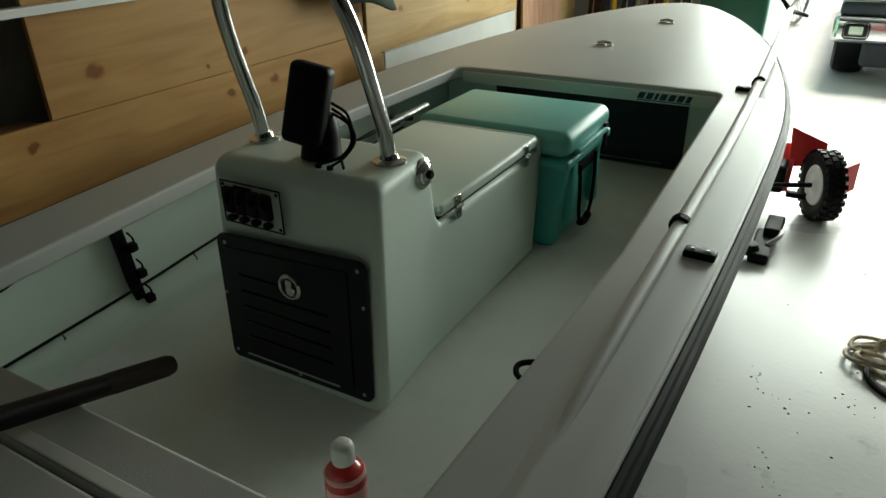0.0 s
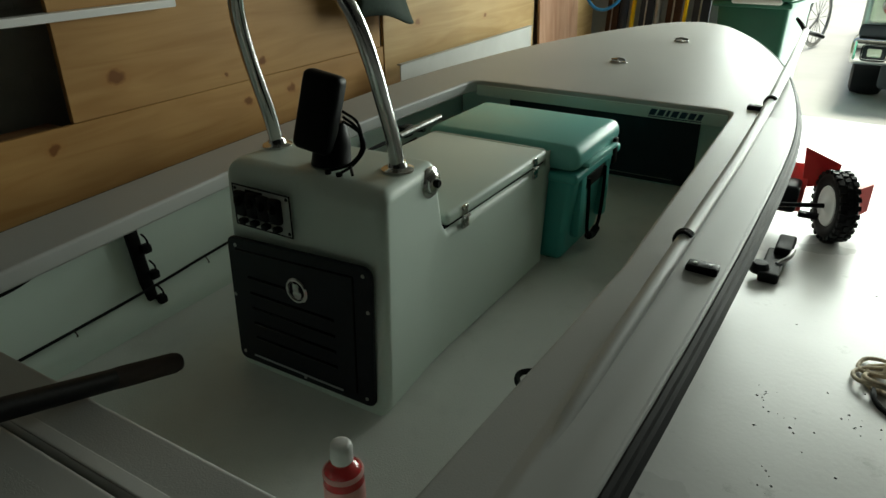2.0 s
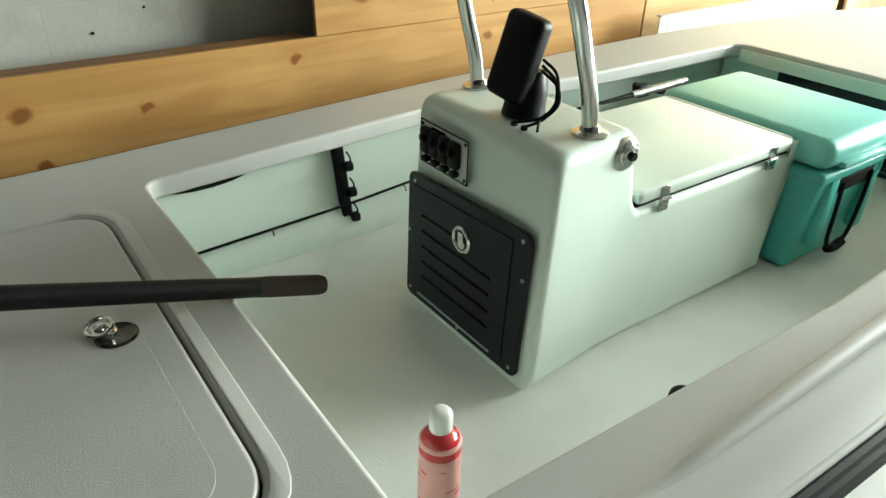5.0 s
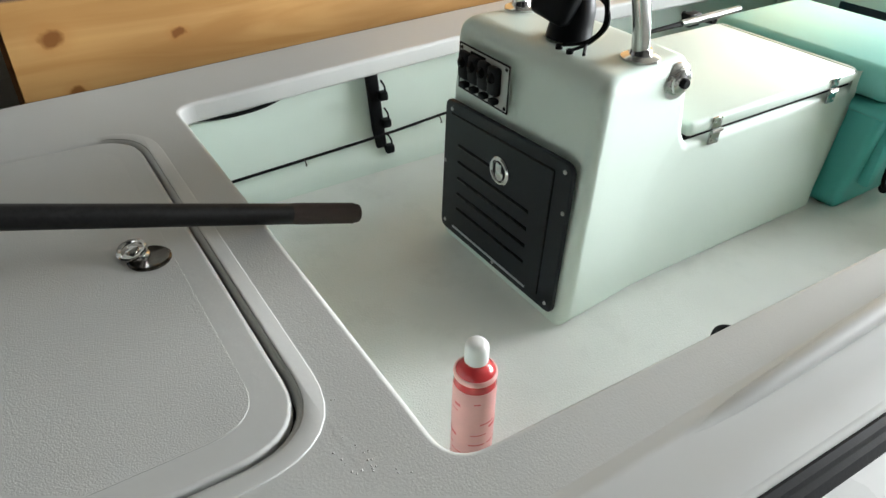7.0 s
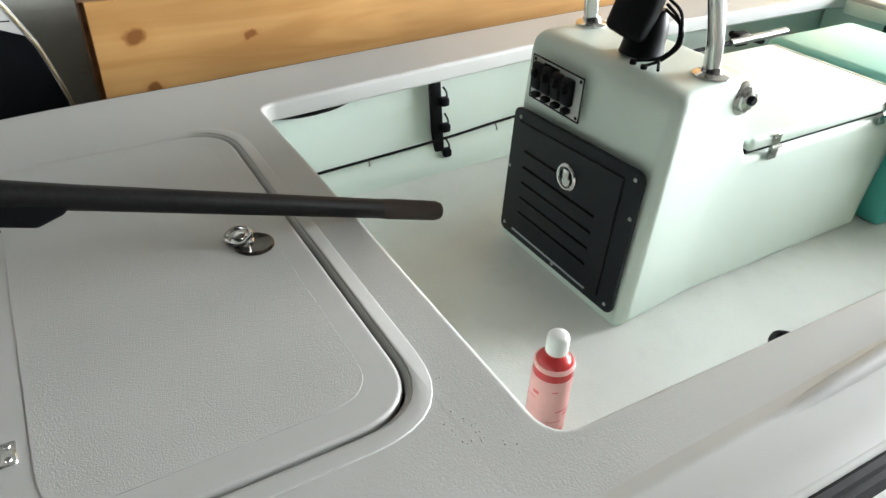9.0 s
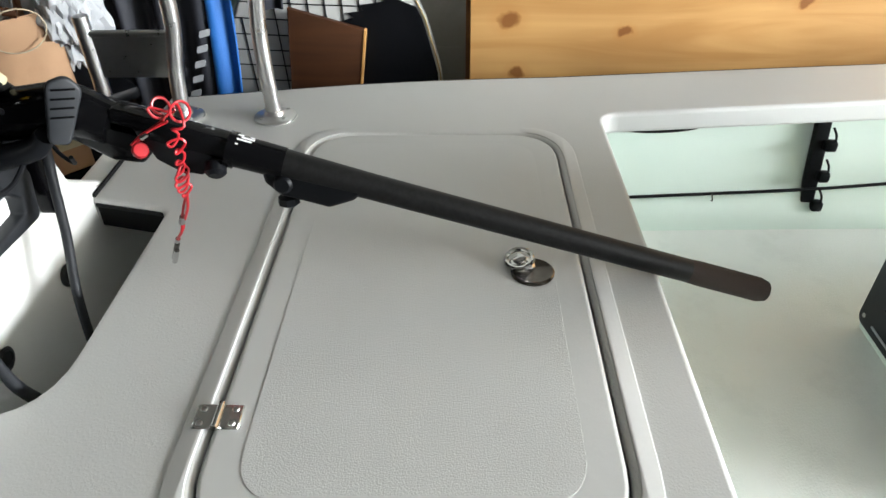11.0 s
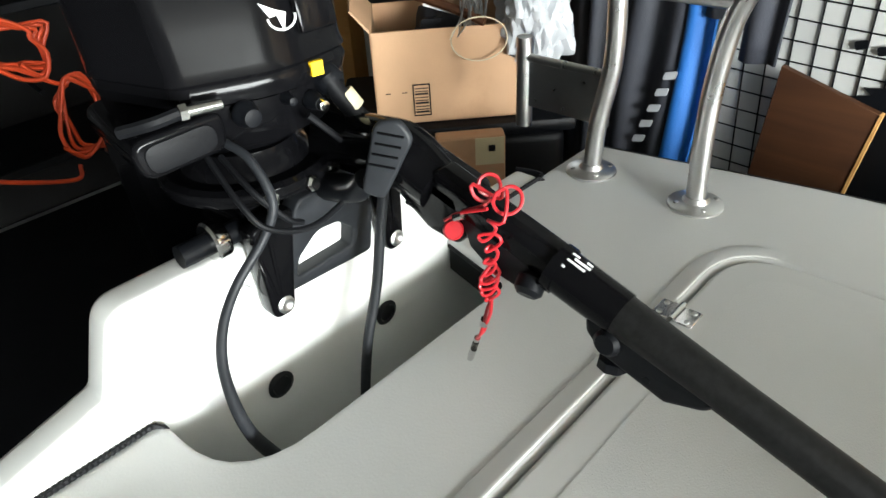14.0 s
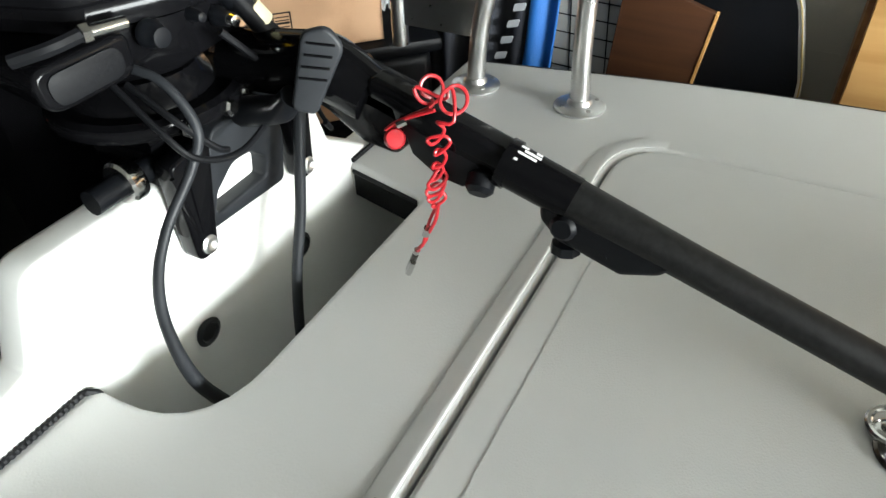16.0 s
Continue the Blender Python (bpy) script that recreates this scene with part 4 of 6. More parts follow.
# kill-switch lanyard
E1, E2 = Vector((-0.73, 0.68, 0.0)), Vector((-0.28, -0.30, 0.91))
coil = [(0.030, -0.742, 0.963), (0.046, -0.712, 0.988), (0.052, -0.690, 1.008), (0.055, -0.662, 1.026)]
for c0, r, n, a0 in (((0.034, -0.668, 1.037), 0.0125, 10, -1.9), ((0.036, -0.642, 1.032), 0.0125, 10, 3.1)):
    for i in range(n):
        a = a0 - 2 * math.pi * i / 7
        coil.append(tuple(Vector(c0) + E1 * r * math.cos(a) + E2 * r * math.sin(a) + Vector((0.0014 * i, 0, 0))))
coil += [(0.060, -0.634, 1.020), (0.064, -0.648, 1.018)]
random.seed(9)
for i, (cy, cz, r) in enumerate(((-0.652, 1.008, 0.010), (-0.648, 0.995, 0.009), (-0.652, 0.978, 0.009), (-0.656, 0.960, 0.009), (-0.657, 0.950, 0.011), (-0.660, 0.940, 0.011), (-0.661, 0.930, 0.010), (-0.660, 0.920, 0.008))):
    for k in range(5):
        a = 1.6 - 2 * math.pi * k / 5
        c = Vector((0.062 - 0.002 * i, cy, cz - 0.003 * k))
        coil.append(tuple(c + E1 * r * math.cos(a) + E2 * (r * 0.75) * math.sin(a) + Vector((0.003 * math.cos(a), 0.004 * math.sin(a) + random.uniform(-0.002, 0.002), 0))))
coil += [(0.045, -0.664, 0.905), (0.038, -0.675, 0.882), (0.030, -0.686, 0.856)]
strand = [(0.058, -0.712, 0.992), (0.062, -0.690, 1.010), (0.058, -0.655, 1.026)]
lan = part("kill_lanyard", tube(coil, 0.0019, 7, 3), RED, motor, "coiled red kill-switch lanyard")
part("lanyard_strand", tube(strand, 0.0019, 6), RED, lan)
part("strand_crimp", tube([(0.062, -0.694, 1.004), (0.061, -0.684, 1.010)], 0.0042, 8, smooth_path=False), CHROME, lan)
part("lanyard_end", tube([(0.049, -0.659, 0.912), (0.041, -0.668, 0.882), (0.033, -0.681, 0.856)], 0.0021, 6), RED, lan)
part("crimp", tube([(0.034, -0.682, 0.862), (0.028, -0.689, 0.846)], 0.0046, 8, smooth_path=False), CHROME, lan)
part("lanyard_loop", tube([(0.030, -0.687, 0.850), (0.030, -0.692, 0.832), (0.022, -0.704, 0.815), (0.018, -0.708, 0.810), (0.018, -0.702, 0.818), (0.026, -0.690, 0.836), (0.028, -0.686, 0.850)], 0.0021, 6), RED, lan)
part("snap_clip", tube([(0.020, -0.706, 0.812), (0.014, -0.716, 0.790), (0.010, -0.726, 0.768), (0.014, -0.724, 0.764), (0.018, -0.714, 0.788)], 0.0040, 8), CHROME, lan, "small bright steel snap clip")
part("clip_gate", tube([(0.018, -0.710, 0.802), (0.013, -0.719, 0.782)], 0.0042, 8, smooth_path=False), DARKCHROME, lan)
# cables into the well
part("control_cable", tube([(0.165, -0.93, 1.062), (0.160, -0.89, 1.05), (0.160, -0.862, 1.01), (0.178, -0.862, 0.975), (0.225, -0.865, 0.93), (0.252, -0.868, 0.88), (0.262, -0.866, 0.82), (0.255, -0.86, 0.74), (0.225, -0.85, 0.66), (0.20, -0.84, 0.58)], [0.005, 0.005, 0.0055, 0.0055, 0.0055, 0.006, 0.0065, 0.0085, 0.0095, 0.0095], 10), CABLE, motor, "black control cable")
part("control_cable", tube([(0.01, -0.86, 0.985), (0.002, -0.868, 0.95), (0.012, -0.87, 0.90), (0.03, -0.87, 0.82), (0.06, -0.868, 0.74), (0.085, -0.86, 0.65), (0.10, -0.85, 0.55)], 0.0072, 10), CABLE, motor, "black control cable")
part("wiring_loop", tube([(0.185, -0.93, 1.05), (0.19, -0.875, 1.015), (0.175, -0.855, 0.985), (0.12, -0.855, 0.962), (0.06, -0.86, 0.972), (0.03, -0.86, 0.985)], 0.0036, 8), RUBBER, motor)
part("wiring_loop", tube([(0.17, -0.93, 1.045), (0.172, -0.875, 1.02), (0.150, -0.855, 0.985), (0.13, -0.86, 0.97)], 0.0036, 8), RUBBER, motor)
part("wiring_loop", tube([(-0.02, -0.85, 0.93), (-0.055, -0.87, 0.90), (-0.075, -0.90, 0.905), (-0.085, -0.92, 0.93)], 0.0032, 8), RUBBER, motor)

# ---------- console, seat box and cooler ----------
console = thing("console_box", "seafoam moulded console with a hinged seat box", "console", "", (0.01, 1.0, SOLE_Z))
prof = round_outline([(0.556, 0.42), (1.460, 0.42), (1.460, 0.813), (1.446, 0.813), (1.446, 0.775), (0.862, 0.775), (0.846, 0.80), (0.812, 0.965), (0.572, 0.962)],
                     [0.0, 0.0, 0.005, 0.005, 0.0, 0.006, 0.03, 0.03, 0.045], 6)
bm = slab([prof], 0, 0.467, 0.025, 5)
bmesh.ops.transform(bm, matrix=Matrix(((0, 0, 1, -0.235), (1, 0, 0, 0), (0, 1, 0, 0), (0, 0, 0, 1))), verts=bm.verts)
for y in (0.62, 0.66, 0.70, 0.74, 0.78, 0.86, 1.0, 1.2):
    bmesh.ops.bisect_plane(bm, geom=list(bm.verts) + list(bm.edges) + list(bm.faces), dist=1e-6, plane_co=(0, y, 0), plane_no=(0, 1, 0))
for v in bm.verts:
    flare = 0.004 * (v.co.z - 0.42) / 0.54
    back = 0.022 * min(1.0, max(0.0, (v.co.y - 0.58) / 0.22))
    if v.co.x > 0.01:
        v.co.x += flare - back
    else:
        v.co.x += 0.02 * (v.co.z - 0.42) / 0.54 + back * 0.3
body = part("body", bm, SEAFOAM, console, "glossy seafoam fibreglass body", limit=35)
part("lid_gasket", rbox((-0.196, 0.862, 0.772), (0.201, 1.4445, 0.7825), 0), RUBBER, console)
part("seat_lid", rbox((-0.202, 0.856, 0.7815), (0.214, 1.4425, 0.8155), 0.012, 4), SEAFOAM, console, "hinged seafoam seat lid")
for y in (0.937, 1.352):
    sh = part("seat_hinge", rbox((0.2125, y - 0.015, 0.787), (0.2165, y + 0.015, 0.813), 0.001, 1), CHROME, console, "stainless hinge of the seat lid")
    part("leaf", rbox((0.2125, y - 0.015, 0.752), (0.2185, y + 0.015, 0.778), 0.001, 1), CHROME, sh)
    part("knuckle", tube([(0.2185, y - 0.016, 0.782), (0.2185, y + 0.016, 0.782)], 0.0048, 8, smooth_path=False), CHROME, sh)
    for dy, z in ((-0.008, 0.803), (0.008, 0.803), (-0.008, 0.762), (0.008, 0.762)):
        part("screw", lathe([(0.0032, 0), (0.0026, 0.0012), (0, 0.0014)], (0.2165 if z > 0.78 else 0.2185, y + dy, z), (1, 0, 0), 8), STEEL, sh)
# louvred access door
FRONT = 0.556
do = round_outline([(-0.219, 0.443), (0.206, 0.447), (0.217, 0.806), (-0.206, 0.786)], [0.022, 0.022, 0.026, 0.022], 5)
bm = slab([do], 0, 0.012, 0.003, 2)
FACE = Matrix(((1, 0, 0, 0), (0, 0, -1, FRONT - 0.0005), (0, 1, 0, 0), (0, 0, 0, 1)))
bmesh.ops.transform(bm, matrix=FACE, verts=bm.verts)
cdoor = part("access_door", bm, NAVY, console, "black louvred access door")
for i in range(5):
    z = 0.520 + 0.042 * i
    part("louvre", tube([(-0.150, FRONT - 0.0115, z + 0.002), (-0.03 if i == 4 else 0.105, FRONT - 0.0115, z + 0.004)], 0.0047, 8, smooth_path=False), GLOSSBLACK, cdoor)
for a, b in (((-0.180, 0.757), (0.168, 0.776)), ((0.168, 0.776), (0.158, 0.474))):
    part("door_groove", tube([(a[0], FRONT - 0.0122, a[1]), (b[0], FRONT - 0.0122, b[1])], 0.003, 6, smooth_path=False), GLOSSBLACK, cdoor)
# pale bar painted in for the glint along the door's lower edge
part("door_trim_line", rbox((-0.165, FRONT - 0.0155, 0.464), (0.118, FRONT - 0.0125, 0.4675), 0), LETTER_GREY, cdoor)
for x, z in ((-0.180, 0.768), (0.196, 0.786), (-0.200, 0.466), (0.186, 0.467), (0.204, 0.70), (-0.204, 0.63), (0.0, 0.458)):
    part("screw", lathe([(0.005, 0), (0.004, 0.002), (0, 0.002)], (x, FRONT - 0.0125, z), (0, -1, 0), 8), STEEL, cdoor)
LX, LZ = 0.005, 0.699
latch = part("door_latch", lathe([(0.032, 0), (0.032, 0.003), (0.029, 0.006), (0.025, 0.006), (0.023, 0.002), (0.0, 0.002)], (LX, FRONT - 0.013, LZ), (0, -1, 0), 28), CHROME, cdoor, "round chrome latch")
part("latch_finger", rbox((LX - 0.008, FRONT - 0.021, LZ - 0.002), (LX + 0.010, FRONT - 0.0155, LZ + 0.020), 0.003, 2), CHROME, latch)
part("latch_tongue", lathe([(0.012, 0), (0.013, 0.002), (0.010, 0.004), (0, 0.004)], (LX + 0.002, FRONT - 0.0155, LZ - 0.008), (0, -1, 0.1), 16), CHROME, latch)
part("latch_well", lathe([(0.022, 0), (0.022, 0.0008), (0, 0.0008)], (LX, FRONT - 0.0151, LZ), (0, -1, 0), 20), RUBBER, latch)
# switch panel
PX0, PX1, PZ0, PZ1 = -0.170, 0.000, 0.823, 0.920
sp = part("switch_panel", rbox((PX0, FRONT - 0.004, PZ0), (PX1, FRONT + 0.003, PZ1), 0.003, 2), CLOUDY, console, "four-switch panel with a pale face and a black rim")
part("panel_rim", tube([(PX0, FRONT - 0.003, PZ0), (PX0, FRONT - 0.003, PZ1), (PX1, FRONT - 0.003, PZ1), (PX1, FRONT - 0.003, PZ0), (PX0, FRONT - 0.003, PZ0)], 0.0022, 6, smooth_path=False), BLACK, sp, "thin black rim")
for i in range(4):
    x = PX0 + 0.030 + 0.0345 * i
    rk = part("rocker_switch", rbox((x - 0.0165, FRONT - 0.020, PZ0 + 0.028), (x + 0.0165, FRONT - 0.003, PZ0 + 0.088), 0.007, 3), BLACK, sp, "black rubber-booted rocker switch")
    part("rocker_face", lathe([(0.012, 0), (0.011, 0.004), (0.006, 0.007), (0, 0.008)], (x, FRONT - 0.0195, PZ0 + 0.066), (0, -1, 0.2), 14), GLOSSBLACK, rk)
    part("breaker_button", rbox((x - 0.009, FRONT - 0.020, PZ0 + 0.010), (x + 0.011, FRONT - 0.003, PZ0 + 0.022), 0.004, 2), BLACK, sp)
for x, z in ((PX0 + 0.008, PZ1 - 0.008), (PX1 - 0.008, PZ1 - 0.008), (PX0 + 0.008, PZ0 + 0.008), (PX1 - 0.008, PZ0 + 0.008)):
    part("screw", lathe([(0.0045, 0), (0.0035, 0.0015), (0, 0.002)], (x, FRONT - 0.004, z), (0, -1, 0), 8), BLACK, sp)
part("panel_badge", rbox((-0.130, FRONT - 0.0055, PZ1 - 0.014), (-0.078, FRONT - 0.0038, PZ1 - 0.006), 0.0005, 1), BLACK, sp)
key = part("key_switch", lathe([(0.036, 0), (0.036, 0.004), (0.031, 0.009), (0.024, 0.010), (0.023, 0.015), (0.019, 0.017), (0, 0.017)], (0.2135, 0.778, 0.922), (1, 0, 0.02), 26), CHROME, console, "chrome round key switch")
part("key_cap", lathe([(0.010, 0), (0.010, 0.006), (0.008, 0.009), (0, 0.009)], (0.2300, 0.780, 0.922), (1, 0, 0), 14), BLACK, key)
for a in (0.6, 2.7, 4.6):
    part("screw", lathe([(0.0045, 0), (0.0035, 0.002), (0, 0.0022)], (0.2215, 0.778 + 0.028 * math.cos(a), 0.922 + 0.028 * math.sin(a)), (1, 0, 0), 8), STEEL, key)
for ob in (body, cdoor, cowl, pan):
    ob.modifiers.new("weighted", 'WEIGHTED_NORMAL').keep_sharp = True
# grab rail of the console
arch = thing("console_rail", "bent stainless grab rail on the console", "grab rail", "", (0, 0.715, 0.964))
half = [(0.173, 0.715, 0.962), (0.173, 0.700, 1.04), (0.171, 0.675, 1.12), (0.167, 0.650, 1.20), (0.155, 0.625, 1.28), (0.125, 0.605, 1.345), (0.070, 0.594, 1.385), (-0.003, 0.590, 1.396)]
part("rail_tube", tube(half + [(-0.006 - x, y, z) for x, y, z in half[-2::-1]], 0.0165, 16), CHROME, arch)
for x in (0.173, -0.179):
    part("foot_ring", lathe([(0.036, 0), (0.036, 0.004), (0.030, 0.007), (0.022, 0.009), (0.019, 0.02), (0, 0.02)], (x, 0.715, 0.963), (0, 0, 1), 24), CHROME, arch)
# covered chart plotter
plot = thing("chart_plotter", "black covered chart plotter on a swivel mount", "chart plotter", "", (0.02, 0.66, 0.963))
m = basis((0.016, 0.655, 1.083), (0.98, 0.14, -0.18), (0.20, 0.20, 0.95))
part("housing", rbox((-0.046, -0.086, -0.024), (0.046, 0.086, 0.024), 0.016, 4, m), BLACK, plot, "black plotter housing under its cover")
part("mount", tube([(0.022, 0.675, 0.962), (0.022, 0.678, 0.985), (0.024, 0.684, 1.02), (0.022, 0.688, 1.055)], [0.046, 0.043, 0.038, 0.030], 16), BLACK, plot)
for i, (dx, dz) in enumerate(((0.0, 0.0), (0.008, -0.010), (0.003, 0.012))):
    part("cable", tube([(0.050, 0.69, 1.07 + dz), (0.080 + dx, 0.70, 1.045 + dz), (0.096 + dx, 0.69, 1.005), (0.088 + dx, 0.66, 0.978), (0.060 + 0.03 * i, 0.625, 0.969)], 0.0032, 8), RUBBER, plot)
for x in (0.060, 0.09):
    part("cable_gland", lathe([(0.007, 0), (0.007, 0.008), (0, 0.010)], (x - 0.002, 0.620, 0.962), (0, 0, 1), 10), RUBBER, plot)

cooler = thing("cooler", "teal hard-sided cooler with rope handles on the cockpit floor", "cooler", "", (0.06, 1.64, SOLE_Z))
part("tub", rbox((-0.215, 1.438, SOLE_Z), (0.314, 1.83, 0.728), 0.025, 4, taper=None), TEAL, cooler, "teal insulated tub", limit=35)
for v in cooler.children[0].data.vertices:
    k = 0.84 + 0.16 * (v.co.z - SOLE_Z) / 0.32
    v.co.x, v.co.y = 0.052 + (v.co.x - 0.052) * k, 1.633 + (v.co.y - 1.633) * k
part("rim", rbox((-0.224, 1.428, 0.708), (0.325, 1.842, 0.739), 0.010, 3), TEAL, cooler)
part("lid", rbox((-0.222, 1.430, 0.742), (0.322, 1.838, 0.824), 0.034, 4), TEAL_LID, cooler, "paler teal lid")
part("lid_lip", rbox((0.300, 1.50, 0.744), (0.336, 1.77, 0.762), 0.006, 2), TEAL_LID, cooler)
part("corner_rib", rbox((0.285, 1.50, 0.50), (0.318, 1.545, 0.71), 0.010, 2), TEAL, cooler)
part("corner_rib", rbox((0.285, 1.72, 0.50), (0.318, 1.765, 0.71), 0.010, 2), TEAL, cooler)
part("handle_slot", rbox((0.302, 1.548, 0.655), (0.315, 1.717, 0.70), 0.006, 2), BLACK, cooler)
part("rope_handle", tube([(0.318, 1.56, 0.69), (0.320, 1.565, 0.60), (0.318, 1.58, 0.50), (0.316, 1.635, 0.462), (0.318, 1.69, 0.50), (0.320, 1.705, 0.60), (0.318, 1.71, 0.69)], 0.006, 8), RUBBER, cooler, "black rope handle")
part("hand_grip", tube([(0.318, 1.595, 0.475), (0.318, 1.635, 0.465), (0.318, 1.675, 0.475)], 0.013, 10), RUBBER, cooler)
for y in (1.50, 1.77):
    part("lid_latch", rbox((0.320, y - 0.016, 0.685), (0.332, y + 0.016, 0.775), 0.005, 2), BLACK, cooler) if y > 1.6 else None
for x, y in ((-0.13, 1.52), (0.22, 1.50), (-0.13, 1.75), (0.22, 1.75)):
    part("foot", lathe([(0.02, 0), (0.02, 0.004), (0, 0.004)], (x, y, SOLE_Z + 0.0005), (0, 0, 1), 12), RUBBER, cooler)

cooler.location += Vector((-0.018, 0.034, 0.0))

# ---------- small things in the cockpit ----------
rack = thing("rod_rack", "black plastic rod rack on the inner hull side", "rod rack", "", (-0.65, 0.59, 0.55))
bar = rbox((-0.662, 0.566, 0.405), (-0.640, 0.600, 0.685), 0.004, 2)
for v in bar.verts:
    v.co.y += (0.685 - v.co.z) * 0.10
part("back_bar", bar, BLACK, rack)
for z in (0.45, 0.535, 0.62):
    dy = (0.685 - z) * 0.10
    part("hook", rbox((-0.645, 0.588 + dy, z - 0.012), (-0.618, 0.615 + dy, z + 0.014), 0.006, 2), BLACK, rack)
    part("retainer_cord", tube([(-0.638, 0.600 + dy, z + 0.045), (-0.628, 0.606 + dy, z + 0.03), (-0.626, 0.608 + dy, z + 0.012)], 0.003, 6), RUBBER, rack)

line = thing("side_line", "taut black cord along the inner hull side", "cord", "", (-0.655, 0.6, 0.49))
part("cord", tube([(-0.625, -0.02, 0.470), (-0.628, 0.2, 0.480), (-0.635, 0.6, 0.497), (-0.640, 0.87, 0.517), (-0.645, 1.4, 0.55), (-0.64, 2.0, 0.58)], 0.0042, 8), RUBBER, line)
for y, z in ((0.355, 0.486), (0.80, 0.511)):
    part("cord_clip", tube([(-0.630, y, z + 0.004), (-0.620, y + 0.002, z - 0.012), (-0.622, y, z - 0.015)], 0.002, 6), DARKCHROME, line)
loom = thing("wiring_loom", "black wiring tucked under the gunwale lip", "wiring", "", (-0.65, 0.17, 0.655))
part("wire", tube([(-0.655, 0.03, 0.668), (-0.650, 0.09, 0.660), (-0.648, 0.17, 0.652), (-0.650, 0.26, 0.656), (-0.655, 0.33, 0.672)], 0.0055, 8), RUBBER, loom)

strap = thing("bungee_hook", "black bungee hook hanging under the gunwale", "bungee", "", (0.52, 0.70, 0.545))
part("bungee", tube([(0.70, 0.74, 0.60), (0.60, 0.735, 0.575), (0.535, 0.725, 0.560), (0.497, 0.715, 0.552), (0.488, 0.697, 0.549), (0.500, 0.676, 0.545), (0.535, 0.662, 0.542)], 0.0068, 8), RUBBER, strap)

rod = thing("fishing_rod", "grey fishing rod handle stowed under the gunwale", "fishing rod", "", (-0.5, 1.7, 0.70))
part("handle", tube([(-0.462, 1.62, 0.712), (-0.455, 1.75, 0.718), (-0.450, 1.89, 0.724)], [0.012, 0.014, 0.012], 12), STEEL, rod, "grey rod butt")
part("blank", tube([(-0.462, 1.62, 0.712), (-0.48, 1.45, 0.700), (-0.52, 1.2, 0.68)], [0.009, 0.006, 0.004], 8), BLACK, rod)
part("reel_seat", rbox((-0.50, 1.66, 0.690), (-0.462, 1.72, 0.735), 0.008, 2), BLACK, rod)
part("holder", tube([(-0.60, 1.80, 0.68), (-0.52, 1.79, 0.69), (-0.455, 1.78, 0.700)], 0.012, 8), BLACK, rod)

bottle = thing("soap_bottle", "red liquid soap bottle with a white cap on the cockpit floor", "bottle", "", (0.405, 0.204, SOLE_Z))
B = (0.405, 0.204, SOLE_Z)
part("body", lathe([(0.030, 0), (0.0335, 0.004), (0.0340, 0.012), (0.0340, 0.208), (0.0332, 0.216), (0.029, 0.224), (0.021, 0.231), (0.016, 0.234), (0.015, 0.244), (0, 0.244)], B, (0, 0, 1), 32), REDLIQUID, bottle, "clear bottle full of red soap")
lab = part("label", lathe([(0.0346, 0.010), (0.0348, 0.012), (0.0348, 0.194), (0.0346, 0.196)], B, (0, 0, 1), 32), LABELPINK, bottle, "pink paper label with faded print")
part("shoulder", lathe([(0.0343, 0.212), (0.0347, 0.215), (0.0340, 0.2185), (0.0325, 0.2200)], B, (0, 0, 1), 32), LABELPINK, bottle, "cloudy ring of the bottle shoulder")
part("cap", lathe([(0.0170, 0.238), (0.0188, 0.240), (0.0188, 0.264), (0.0178, 0.270), (0.0150, 0.2745), (0.010, 0.2765), (0, 0.277)], B, (0, 0, 1), 24), CAPWHITE, bottle, "white flip cap")
random.seed(4)
for i in range(26):
    z = 0.032 + 0.148 * (i % 13) / 12.5
    a0 = random.uniform(-2.9, -0.2) if i < 13 else random.uniform(0.0, 2.4)
    wdt, hgt = random.uniform(0.3, 0.9), random.choice((0.002, 0.003, 0.006))
    vs, fs = [], []
    for k in range(7):
        a = a0 + wdt * k / 6
        vs += [(B[0] + 0.0352 * math.cos(a), B[1] + 0.0352 * math.sin(a), B[2] + z), (B[0] + 0.0352 * math.cos(a), B[1] + 0.0352 * math.sin(a), B[2] + z + hgt)]
        if k:
            fs.append((2 * k - 2, 2 * k, 2 * k + 1, 2 * k - 1))
    part("print_line", (vs, fs), LABELINK, lab)

# grit on the deck corner
random.seed(9)
vs, fs = [], []
for i in range(34):
    x, y, r = random.gauss(0.545, 0.045), random.gauss(-0.045, 0.030), random.uniform(0.0007, 0.0022)
    n = len(vs)
    vs += [(x + r, y, D), (x - r * 0.6, y + r * 0.8, D), (x - r * 0.5, y - r * 0.9, D), (x, y, D + r * 1.3)]
    fs += [(n, n + 1, n + 3), (n + 1, n + 2, n + 3), (n + 2, n, n + 3)]
tagged(part("grit", (vs, fs), CAPWHITE, None, "pale crumbs of grit on the deck", False), "scattered pale crumbs of grit on the deck", "grit", "", "stuff")

# push pole in its clips along the gunwale
pole = thing("push_pole", "long pale push pole clipped along the gunwale", "push pole", "", (0.72, 2.0, 0.8))
pz = lambda y: D + sheer(y) + 0.017 + 0.008 * max(0.0, y - 1.2)
pp = [(0.721, 0.10, D + sheer(0.10) - 0.0060), (0.722, 0.30, D + sheer(0.30) - 0.003), (0.7225, 0.42, D + sheer(0.42) + 0.004), (0.723, 0.60, D + sheer(0.60) + 0.011), (0.724, 0.85, pz(0.85)), (0.723, 1.12, pz(1.12)), (0.722, 1.7, pz(1.7)), (0.708, 2.31, pz(2.31)), (0.678, 3.2, pz(3.2) + 0.01), (0.632, 4.0, 0.862)]
